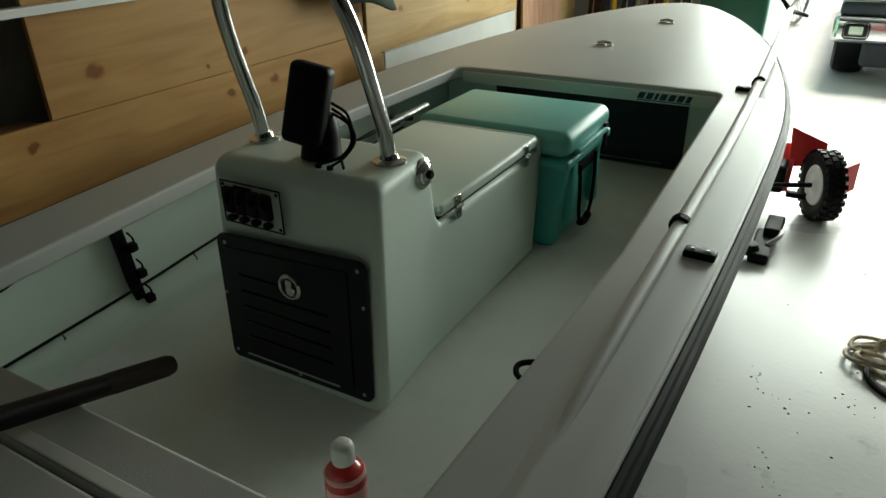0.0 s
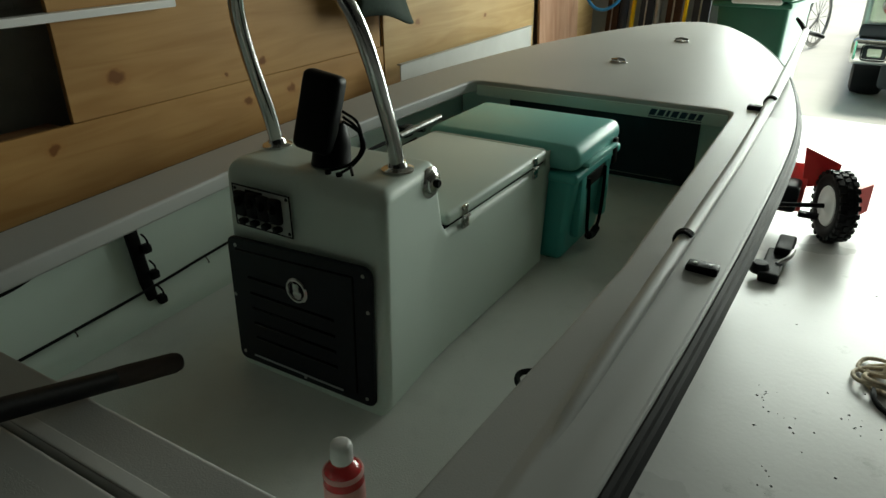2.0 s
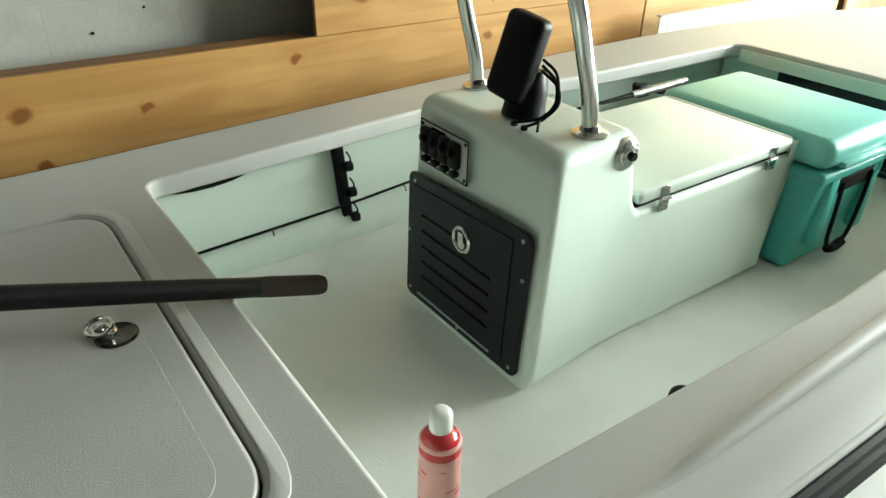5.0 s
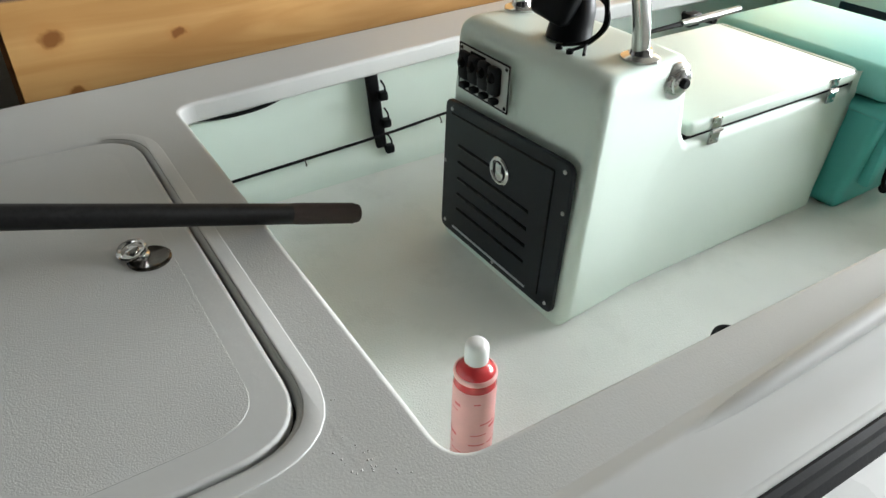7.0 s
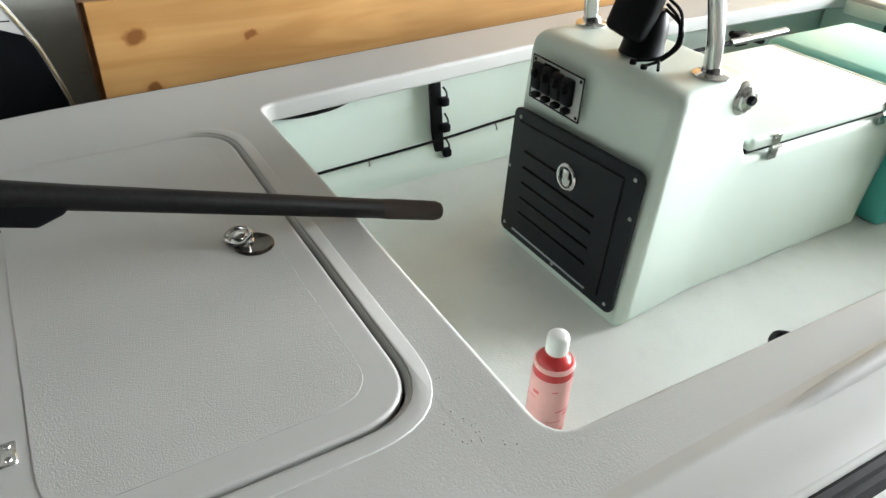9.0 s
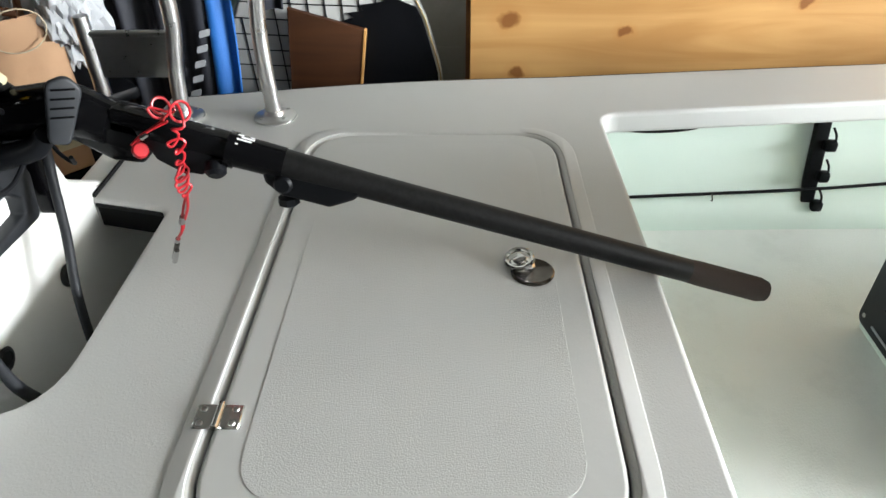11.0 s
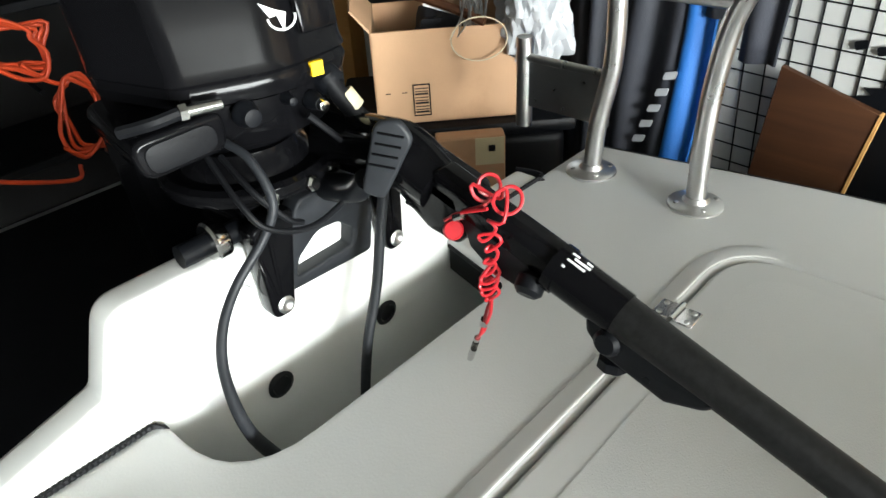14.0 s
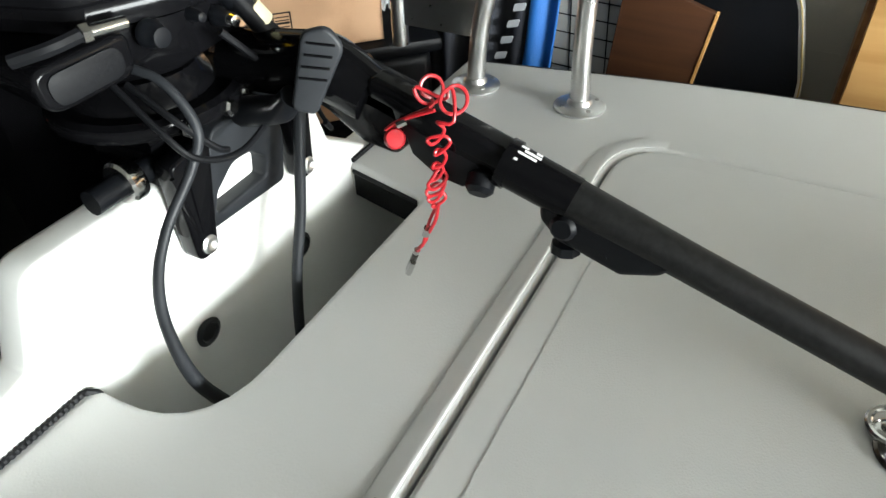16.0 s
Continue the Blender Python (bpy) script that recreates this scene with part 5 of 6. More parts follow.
part("shaft", tube(pp, [0.0070, 0.0105, 0.0125, 0.0150, 0.0165, 0.0165, 0.0170, 0.0175, 0.0175, 0.0175], 16), SMOOTH, pole, "pale grey fibreglass shaft")
part("fork_prong", tube([(0.632, 3.99, 0.862), (0.60, 4.03, 0.895), (0.57, 4.06, 0.92)], [0.014, 0.013, 0.010], 8), BLACK, pole, "black fork prong")
part("fork_prong", tube([(0.632, 3.99, 0.862), (0.67, 4.05, 0.845), (0.72, 4.09, 0.825)], [0.014, 0.013, 0.010], 8), BLACK, pole, "black fork prong")
for cx, cy, bx, by in ((0.723, 1.050, 0.788, 0.950), (0.708, 2.32, 0.668, 2.30)):
    z, h = D + sheer(cy), pz(cy) - D - sheer(cy)
    cl = thing("pole_clip", "black plastic push pole clip screwed to the gunwale", "pole clip", "pole clips", (cx, cy, z))
    for dy in (-0.008, 0.0, 0.008):
        part("ring_band", tube([(cx + 0.0205 * math.cos(a), cy + dy, z + h + 0.0205 * math.sin(a)) for a in [radians(35 + 19 * i) for i in range(11)]], 0.0042, 8, 3), BLACK, cl)
    part("base", rbox((bx - 0.033, by - 0.019, z - 0.006), (bx + 0.033, by + 0.019, z + 0.014), 0.006, 3), BLACK, cl, "black mounting block")
    for dx in (-0.016, 0.016):
        part("screw", lathe([(0.005, 0), (0.004, 0.002), (0, 0.002)], (bx + dx, by, z + 0.014), (0, 0, 1), 8), STEEL, cl)

for x, y in ((-0.044, 2.85), (0.087, 3.49)):
    z = D + sheer(y)
    c = thing("pop_up_cleat", "stainless pop-up cleat set in the foredeck", "cleat", "deck cleats", (x, y, z))
    part("plate", slab([round_outline([(x - 0.042, y - 0.017), (x + 0.042, y - 0.017), (x + 0.042, y + 0.017), (x - 0.042, y + 0.017)], 0.016)], z - 0.002, z + 0.005, 0.002), CHROME, c)
    part("horn", tube([(x - 0.034, y, z + 0.014), (x, y, z + 0.017), (x + 0.034, y, z + 0.014)], [0.005, 0.008, 0.005], 8), CHROME, c)
    part("post", lathe([(0.008, 0), (0.008, 0.014), (0, 0.014)], (x, y, z + 0.004), (0, 0, 1), 10), CHROME, c)

# ---------- on the floor beside the boat ----------
tiller = thing("garden_tiller", "red garden cart with a knobbly black tyre on the floor", "garden cart", "", (0.95, 3.25, 0))
WC, WR = (0.985, 3.20, 0.172), 0.172
tyre = part("tyre", lathe([(0.095, -0.035), (0.120, -0.046), (0.150, -0.046), (0.164, -0.035), (0.166, 0.0), (0.164, 0.035), (0.150, 0.046), (0.120, 0.046), (0.095, 0.035)], WC, (0.906, 0.42, 0), 36), RUBBER, tiller, "knobbly black pneumatic tyre")
ax = Vector((0.906, 0.42, 0)).normalized()
q = Vector((0, 0, 1)).rotation_difference(ax).to_matrix().to_4x4()
bm = bmesh.new()
for i in range(26):
    for off in (-0.033, 0.0, 0.033):
        a = 2 * math.pi * (i + (0.5 if off == 0 else 0)) / 26
        lug = rbox((-0.010, -0.012, -0.012), (0.008, 0.012, 0.012), 0)
        bmesh.ops.transform(lug, matrix=Matrix.Translation(WC) @ q @ Matrix.Rotation(a, 4, 'Z') @ Matrix.Translation((0.165, 0, off)), verts=lug.verts)
        join(bm, lug)
tagged(part("tread", bm, RUBBER, tyre, "rubber tread", False), kind="stuff")
part("wheel_rim", lathe([(0.100, -0.0354), (0.096, -0.041), (0.088, -0.042), (0.080, -0.037), (0.036, -0.037), (0.020, -0.050), (0, -0.050)], WC, tuple(ax), 28), CAPWHITE, tiller, "pale pressed wheel rim")
part("wheel_rim", lathe([(0, 0.050), (0.020, 0.050), (0.036, 0.037), (0.080, 0.037), (0.088, 0.042), (0.096, 0.041), (0.100, 0.0354)], WC, tuple(ax), 28), CAPWHITE, tiller, "pale pressed wheel rim")
part("axle", tube([(0.66, 3.05, 0.172), (1.02, 3.216, 0.172)], 0.012, 10, smooth_path=False), BLACK, tiller)
def plate(corners, thick):
    a, b, c, d = [Vector(p) for p in corners]
    n = (b - a).cross(d - a).normalized() * thick
    return ([tuple(p) for p in (a, b, c, d, a + n, b + n, c + n, d + n)], [(0, 1, 2, 3), (7, 6, 5, 4), (0, 4, 5, 1), (1, 5, 6, 2), (2, 6, 7, 3), (3, 7, 4, 0)])
part("side_wing", plate([(0.80, 3.35, 0.40), (0.97, 3.37, 0.33), (0.97, 3.35, 0.22), (0.82, 3.33, 0.20)], 0.02), REDPAINT, tiller, "red sheet-metal wing", False)
part("tine_hood", plate([(0.62, 3.40, 0.30), (0.84, 3.40, 0.30), (0.84, 3.20, 0.12), (0.62, 3.20, 0.12)], 0.02), REDPAINT, tiller, "red metal hood", False)
part("rear_hood", plate([(1.04, 3.30, 0.22), (1.13, 3.42, 0.24), (1.13, 3.44, 0.09), (1.05, 3.32, 0.06)], 0.03), REDPAINT, tiller, "red end panel", False)
part("gear_housing", rbox((0.70, 3.18, 0.10), (0.82, 3.34, 0.24), 0.02, 3), BLACK, tiller)
part("draw_bar", rbox((0.84, 3.10, 0.12), (0.93, 3.14, 0.145), 0.004, 1), BLACK, tiller)

COUP = Vector((-0.035, 0.045, 0.0))
coup = thing("tow_coupler", "black and dull steel tow coupler on the floor", "tow coupler", "", (0.84, 2.65, 0))
part("body", rbox((0.80, 2.50, 0.002), (0.885, 2.80, 0.05), 0.012, 3), BLACK, coup)
part("tongue", rbox((0.83, 2.72, 0.045), (0.905, 2.90, 0.085), 0.010, 3), BLACK, coup, "black channel tongue")
part("ball_socket", lathe([(0.04, 0), (0.042, 0.02), (0.03, 0.045), (0, 0.05)], (0.80, 2.55, 0.03), (0, 0, 1), 16), BLACK, coup)
part("lock_lever", tube([(0.86, 2.62, 0.05), (0.90, 2.66, 0.075), (0.91, 2.72, 0.085)], 0.010, 8), STEEL, coup)

coup.location += COUP

rope = thing("rope_coil", "loose coil of tan rope on the concrete", "rope", "", (1.28, 1.95, 0))
random.seed(12)
loop = []
for i in range(64):
    a = 2 * math.pi * i / 12.3
    r = 0.085 + 0.035 * math.sin(i * 0.9) + random.uniform(-0.012, 0.012)
    loop.append((1.30 + r * math.cos(a) * 1.1, 2.0 + r * math.sin(a) * 1.0 + 0.03 * math.sin(i * 0.23), 0.008 + 0.010 * (i // 13) * (0.6 + 0.4 * math.sin(i))))
part("rope_strand", tube(loop, 0.0075, 8, 3), ROPE, rope)
part("rope_end", tube([(1.24, 1.93, 0.008), (1.25, 1.85, 0.008), (1.30, 1.79, 0.008), (1.36, 1.78, 0.008)], 0.009, 8), RUBBER, rope, "dark whipped rope end")

random.seed(31)
vs, fs = [], []
for i in range(110):
    x, y, r = random.uniform(0.9, 2.2), random.uniform(0.6, 4.8), random.uniform(0.0015, 0.0065)
    if i > 60:
        cx, cy, sp = ((1.02, 1.28, 0.03), (1.00, 1.60, 0.035), (0.93, 1.72, 0.03), (1.21, 1.72, 0.05), (1.08, 0.95, 0.05))[i % 5]
        x, y = random.gauss(cx, sp), random.gauss(cy, sp * 1.4)
    n = len(vs)
    k = random.randint(4, 6)
    for j in range(k):
        a = 2 * math.pi * j / k
        rr = r * random.uniform(0.4, 1.2)
        vs.append((x + rr * math.cos(a), y + rr * math.sin(a), 0.0))
    vs.append((x, y, r * 0.5))
    fs += [(n + j, n + (j + 1) % k, n + k) for j in range(k)]
tagged(part("floor_debris", (vs, fs), RUBBER, None, "dark specks of dirt on the concrete", False), "scattered dark specks of dirt on the concrete", "debris", "", "stuff")

# ---------- beyond the bow ----------
can = thing("wheelie_bin", "dark green wheeled rubbish bin beyond the bow", "rubbish bin", "", (0.26, 5.2, 0))
def bin_box(lo, hi, r, n, taper=0.0):
    """A box of the bin, whose far end stands wider than its front."""
    bm = rbox(lo, hi, r, n)
    for v in bm.verts:
        k = 1.0 - taper * (1.0 - v.co.z)
        v.co.x, v.co.y = 0.20 + (v.co.x - 0.20) * k, 5.24 + (v.co.y - 5.24) * k
        if v.co.x > 0.2:
            v.co.x += (v.co.y - 4.98) * 0.17
    return bm


part("tub", bin_box((-0.05, 4.98, 0.03), (0.425, 5.5, 0.90), 0.03, 3, 0.14), GREEN, can, "green plastic tub")
part("rim", bin_box((-0.08, 4.95, 0.865), (0.445, 5.53, 0.905), 0.012, 2), GREEN, can)
part("lid", bin_box((-0.08, 4.94, 0.91), (0.445, 5.55, 0.955), 0.02, 3), GREEN, can, "green hinged lid")
part("lid_bag", bin_box((0.05, 4.93, 0.89), (0.38, 5.0, 0.925), 0.012, 2), CAPWHITE, can, "pale bin liner edge under the lid")
for x in (0.0, 0.40):
    part("wheel", lathe([(0.0, -0.025), (0.10, -0.025), (0.11, 0.0), (0.10, 0.025), (0, 0.025)], (x, 5.5, 0.11), (1, 0, 0), 20), RUBBER, can)

bike = thing("bicycle_wheel", "upright bicycle wheel with a pale dusty tyre beside the bin", "wheel", "", (0.30, 9.1, 0))
BIKE = Vector((0.30, 9.1, 0.335))
rim_dir = Vector((0.30, 0.95, 0)).normalized()
def bike_ring(r, k):
    return [tuple(BIKE + rim_dir * r * math.cos(2 * math.pi * i / k) + Vector((0, 0, r * math.sin(2 * math.pi * i / k)))) for i in range(k + 1)]


part("tyre", tube(bike_ring(0.32, 28), 0.014, 8, 2), BOARD, bike, "dusty pale tyre")
part("rim", tube(bike_ring(0.293, 28), 0.012, 8, 2), STEEL, bike)
for i in range(14):
    a = 2 * math.pi * i / 14
    part("spoke", tube([tuple(BIKE), tuple(BIKE + rim_dir * 0.29 * math.cos(a) + Vector((0, 0, 0.29 * math.sin(a))))], 0.004, 5, smooth_path=False), STEEL, bike)
part("prop_stand", tube([tuple(BIKE), (0.12, 9.2, -0.006)], 0.012, 8, smooth_path=False), STEEL, bike)

truck = thing("pickup_truck", "silver pickup truck with a chrome bumper parked outside", "pickup truck", "", (1.75, 8.5, 0))
TX0, TX1, TY = 0.80, 2.72, 6.14


def truck_panel(profile, x0, x1, bevel):
    """A body panel: a side profile of (y, z) drawn out across the truck."""
    return upright(round_outline([(TY + y, z) for y, z in profile], 0.05, 4), x1, x1 - x0, bevel=bevel)


part("lower_body", truck_panel([(0.10, 0.50), (1.05, 0.50), (1.10, 0.62), (4.9, 0.55), (4.9, 1.12), (1.6, 1.12), (0.14, 1.02)], TX0 + 0.03, TX1 - 0.03, 0.04), TRUCKPAINT, truck, "silver-grey painted body")
part("bonnet", truck_panel([(0.12, 0.98), (1.65, 1.06), (1.65, 1.18), (0.30, 1.13)], TX0 + 0.08, TX1 - 0.08, 0.05), TRUCKPAINT, truck, "raised silver bonnet")
part("cab", truck_panel([(1.55, 1.10), (2.3, 1.78), (3.6, 1.80), (3.9, 1.10)], TX0 + 0.14, TX1 - 0.14, 0.05), TRUCKPAINT, truck, "silver cab")
part("windscreen", truck_panel([(1.62, 1.18), (1.66, 1.18), (2.26, 1.72), (2.22, 1.72)], TX0 + 0.24, TX1 - 0.24, 0.004), GLASS, truck, "dark windscreen")
bump = part("bumper", rbox((TX0, TY - 0.02, 0.345), (TX1, TY + 0.24, 0.555), 0.045, 4), CHROME, truck, "polished chrome front bumper")
part("bumper_pad", rbox((TX0 + 0.03, TY + 0.02, 0.556), (TX1 - 0.03, TY + 0.22, 0.645), 0.025, 3), CHARCOAL, truck, "dark grey bumper top pad")
for x in (TX0 + 0.075, TX1 - 0.265):
    fog = part("fog_lamp", rbox((x, TY - 0.026, 0.382), (x + 0.19, TY - 0.012, 0.512), 0.03, 3), NAVY, bump, "dark fog lamp recess")
    part("fog_lens", rbox((x + 0.045, TY - 0.032, 0.415), (x + 0.145, TY - 0.022, 0.480), 0.012, 2), LIGHTLENS, fog)
part("plate_bar", rbox((1.55, TY - 0.030, 0.40), (1.97, TY - 0.021, 0.51), 0.006, 1), LETTER_GREY, bump, "plain pale plate")
for x in (TX0 + 0.08, TX1 - 0.36):
    hl = part("headlamp", rbox((x, TY + 0.03, 0.665), (x + 0.28, TY + 0.20, 0.93), 0.035, 3), LIGHTLENS, truck, "clear headlamp")
    part("lamp_bowl", lathe([(0.075, 0), (0.07, 0.012), (0.02, 0.014), (0, 0.014)], (x + 0.14, TY + 0.030, 0.80), (0, -1, 0), 20), CHROME, hl)
grl = part("grille", rbox((TX0 + 0.40, TY + 0.05, 0.655), (TX1 - 0.40, TY + 0.16, 0.95), 0.03, 3), NAVY, truck, "dark grille with chrome bars")
for z in (0.72, 0.80, 0.88):
    part("grille_bar", rbox((TX0 + 0.42, TY + 0.030, z), (TX1 - 0.42, TY + 0.052, z + 0.025), 0.006, 2), CHROME, grl)
part("valance", rbox((TX0 + 0.24, TY + 0.06, 0.15), (TX1 - 0.24, TY + 0.30, 0.36), 0.04, 3), CHARCOAL, truck, "dark lower valance")
for x in (TX0 + 0.03, TX1 - 0.29):
    for y in (TY + 0.66, TY + 4.1):
        wh = part("wheel", lathe([(0.22, -0.13), (0.34, -0.13), (0.375, -0.11), (0.385, -0.05), (0.385, 0.05), (0.375, 0.11), (0.34, 0.13), (0.22, 0.13)], (x + 0.13, y, 0.379), (1, 0, 0), 36), RUBBER, truck, "black road tyre")
        part("rim", lathe([(0, -0.10), (0.05, -0.11), (0.20, -0.09), (0.225, -0.12), (0.225, 0.12), (0.20, 0.09), (0.05, 0.11), (0, 0.10)], (x + 0.13, y, 0.379), (1, 0, 0), 28), ALU, wh)

# clutter leaning in the front corner
for x0, w, h, dmat, lab in ((-0.98, 0.10, 1.5, DARKWOOD, "dark stained board leaning in the corner"), (-0.86, 0.07, 1.7, CHARCOAL, "folded dark beach umbrella leaning on the wall"),
                            (-0.77, 0.035, 1.6, YELLOW, "yellow pole leaning on the wall"), (-0.71, 0.11, 1.55, CHARCOAL, "folded dark camp chair leaning on the wall"),
                            (-0.58, 0.05, 1.65, STEEL, "bare metal pole leaning on the wall"), (-0.50, 0.12, 1.5, DARKWOOD, "brown board leaning on the wall"),
                            (-0.36, 0.03, 1.6, YELLOW, "yellow tool handle leaning on the wall"), (-0.30, 0.13, 1.5, CHARCOAL, "black folded chair leaning on the wall")):
    t = thing("leaning_item", lab, "leaning board" if "board" in lab else "leaning item", "clutter in the front corner", (x0, 5.3, 0))
    if w < 0.08:
        part("shaft", tube([(x0 + w / 2, 5.20, 0.0), (x0 + w / 2, 5.47, h)], w / 2, 10, smooth_path=False), dmat, t)
    else:
        part("panel", rbox((x0, 5.25, 0.0), (x0 + w, 5.28, h), 0.01, 2, Matrix.Translation((0, 5.25, 0)) @ Matrix.Rotation(radians(-8), 4, 'X') @ Matrix.Translation((0, -5.25, 0))), dmat, t)
        part("edge_strip", rbox((x0 + w * 0.4, 5.244, 0.05), (x0 + w * 0.5, 5.252, h - 0.05), 0.002, 1, Matrix.Translation((0, 5.25, 0)) @ Matrix.Rotation(radians(-8), 4, 'X') @ Matrix.Translation((0, -5.25, 0))), STEEL, t)
hose = thing("air_hose", "bright blue air hose hanging in a loop", "hose", "", (-0.87, 4.9, 0.95))
part("hose", tube([(-1.05, 4.95, 1.6), (-1.04, 4.93, 1.12), (-1.00, 4.92, 0.90), (-0.92, 4.9, 0.81), (-0.82, 4.9, 0.81), (-0.73, 4.9, 0.89), (-0.69, 4.9, 1.05), (-0.72, 4.92, 1.6)], 0.012, 10), BLUE, hose)
part("wall_hook", tube([(-1.10, 4.95, 1.6), (-0.72, 4.92, 1.6)], 0.012, 8, smooth_path=False), STEEL, hose)

net = thing("landing_net", "dark green landing net hanging on the wall", "fishing net", "", (-1.0, 2.35, 1.2))
vs, fs = [], []
for i in range(13):
    for j in range(13):
        u, w = i / 12, j / 12
        vs.append((-1.02 + 0.05 * math.sin(3 * u + 4 * w), 2.08 + 0.46 * u, 0.99 + 0.06 * (1 - u) + 0.42 * w + 0.02 * math.sin(5 * u)))
for i in range(12):
    for j in range(12):
        fs.append((i * 13 + j, i * 13 + j + 1, (i + 1) * 13 + j + 1, (i + 1) * 13 + j))
nb = part("net_bag", (vs, fs), mat("net_cloth", (0.015, 0.03, 0.022), 0.9, var=0.4, scale=90), net, "dense dark mesh bag")
md = nb.modifiers.new("thick", 'SOLIDIFY')
md.thickness = 0.012
part("net_hoop", tube([(-1.02, 2.06, 1.42), (-1.0, 2.3, 1.45), (-1.02, 2.56, 1.42)], 0.009, 8), ALU, net)
part("wall_bracket", rbox((-1.113, 2.28, 1.43), (-0.99, 2.32, 1.46), 0.004, 1), STEEL, net)

# ---------- the corner behind the stern ----------
sb = thing("surfboard", "white surfboard with a black grid graphic leaning on the wall", "surfboard", "", (-1.18, -0.66, 0))
def board_half(z):
    return float(np.interp(z, (0.0, 0.15, 0.574, 0.75, 0.866, 1.0, 1.2, 1.4, 1.52), (0.16, 0.27, 0.335, 0.29, 0.235, 0.155, 0.11, 0.05, 0.0)))
SBY = -0.665
zs = [1.52 * i / 30 for i in range(31)]
outl = [(SBY + board_half(z), z) for z in zs] + [(SBY - board_half(z), z) for z in zs[::-1][1:]]
part("deck", upright(outl, -1.165, 0.045, bevel=0.012), BOARD, sb, "white board deck")
part("rail_line", tube([(-1.163, SBY + board_half(z) - 0.004, z) for z in zs[2:]], 0.002, 6, 2), GOLD, sb, "thin gold rail line")
for i in range(22):
    z = 0.42 + 0.047 * i
    h = board_half(z) - 0.012
    if h > 0.03:
        part("grid_line", tube([(-1.1635, SBY - h, z + 0.012), (-1.1625, SBY - h / 3, z + 0.003), (-1.1625, SBY + h / 3, z - 0.004), (-1.1635, SBY + h, z - 0.012)], 0.0020, 5, 3), BLACK, sb)
for k in range(-6, 7):
    y = SBY + 0.05 * k
    zz = [z for z in zs if board_half(z) > abs(0.05 * k) + 0.012 and z > 0.4]
    if len(zz) > 2:
        part("grid_line", tube([(-1.163, y + 0.01 * math.sin(z * 5), z) for z in zz], 0.0019, 5, 1), BLACK, sb)
random.seed(21)
rag = [(-0.335, 0.40)]
for i in range(11):
    z = 0.46 + 0.033 * i
    rag.append((SBY + board_half(z) - 0.012, z))
for i in range(15):
    u = i / 14
    rag.append((-0.47 - 0.22 * u + (0.022 if i % 2 else -0.014), 0.83 - 0.10 * u + random.uniform(-0.012, 0.012)))
rag += [(-0.70, 0.40)]
part("graphic", upright(rag, -1.158, 0.004), BLACK, sb, "ragged black graphic")
for y, z, w in ((-0.53, 0.93, 0.03), (-0.60, 0.855, 0.028), (-0.645, 0.86, 0.022)):
    part("graphic_mark", upright(round_outline([(y, z - 0.012), (y + w, z - 0.004), (y + w * 0.9, z + 0.014), (y - 0.006, z + 0.006)], 0.005), -1.158, 0.004), BLACK, sb)

bb = thing("stained_board", "dark stained board with a raw edge leaning on the wall", "board", "", (-1.12, -0.66, 0))
o = [(-0.84, 0.0), (-0.772, 0.802), (-0.556, 0.738), (-0.66, 0.0)]
part("panel", upright(o, -1.115, 0.020, bevel=0.002), DARKWOOD, bb)
part("raw_edge", upright([(-0.664, 0.0), (-0.556, 0.738), (-0.550, 0.736), (-0.657, 0.0)], -1.113, 0.024), RAWEDGE, bb, "pale raw edge")


def drape(name, y0, y1, z0, z1, x, material, parent, folds=5, depth=0.018, skew=0.0, label=""):
    vs, fs, nu, nv = [], [], 25, 14
    for i in range(nu):
        for j in range(nv):
            u, w = i / (nu - 1), j / (nv - 1)
            vs.append((x + depth * math.sin(folds * math.pi * u + 0.8 * math.sin(3 * w)) + 0.01 * math.sin(7 * w + u), y0 + (y1 - y0) * u + skew * (w - 0.5) + 0.012 * math.sin(4 * w), z0 + (z1 - z0) * w))
    for i in range(nu - 1):
        for j in range(nv - 1):
            fs.append((i * nv + j, i * nv + j + 1, (i + 1) * nv + j + 1, (i + 1) * nv + j))
    ob = part(name, (vs, fs), material, parent, label)
    ob.modifiers.new("thick", 'SOLIDIFY').thickness = 0.006
    return ob


rod_bar = thing("hanging_bar", "grey steel bar holding the wetsuits", "hanging bar", "", (-1.1, -1.1, 1.62))
part("bar", tube([(-1.10, -1.75, 1.62), (-1.10, -0.72, 1.62)], 0.014, 10, smooth_path=False), STEEL, rod_bar)
part("bracket", rbox((-1.345, -1.73, 1.605), (-1.10, -1.70, 1.635), 0.003, 1), STEEL, rod_bar)
part("bracket", rbox((-1.345, -0.76, 1.605), (-1.10, -0.73, 1.635), 0.003, 1), STEEL, rod_bar)
ws = thing("wetsuit", "charcoal wetsuit with a blue side panel hanging by the wall", "wetsuit", "hanging wetsuits", (-1.07, -1.0, 1.6))
drape("leg", -1.13, -0.975, 0.25, 1.61, -1.075, CHARCOAL, ws, 3, 0.015, 0.10)
drape("side_panel", -0.995, -0.925, 0.25, 1.30, -1.066, BLUEPANEL, ws, 2, 0.010, 0.06, "bright blue side panel")
for i in range(5):
    z = 0.56 + 0.045 * i
    part("logo_stroke", upright(round_outline([(-1.082 + 0.016 * i, z), (-1.050 + 0.016 * i, z + 0.008), (-1.044 + 0.016 * i, z + 0.028), (-1.076 + 0.016 * i, z + 0.020)], 0.004), -1.048, 0.003), LETTER_GREY, ws)
ws2 = thing("wetsuit", "black wetsuit hanging behind the stern rail", "wetsuit", "hanging wetsuits", (-1.07, -1.25, 1.6))
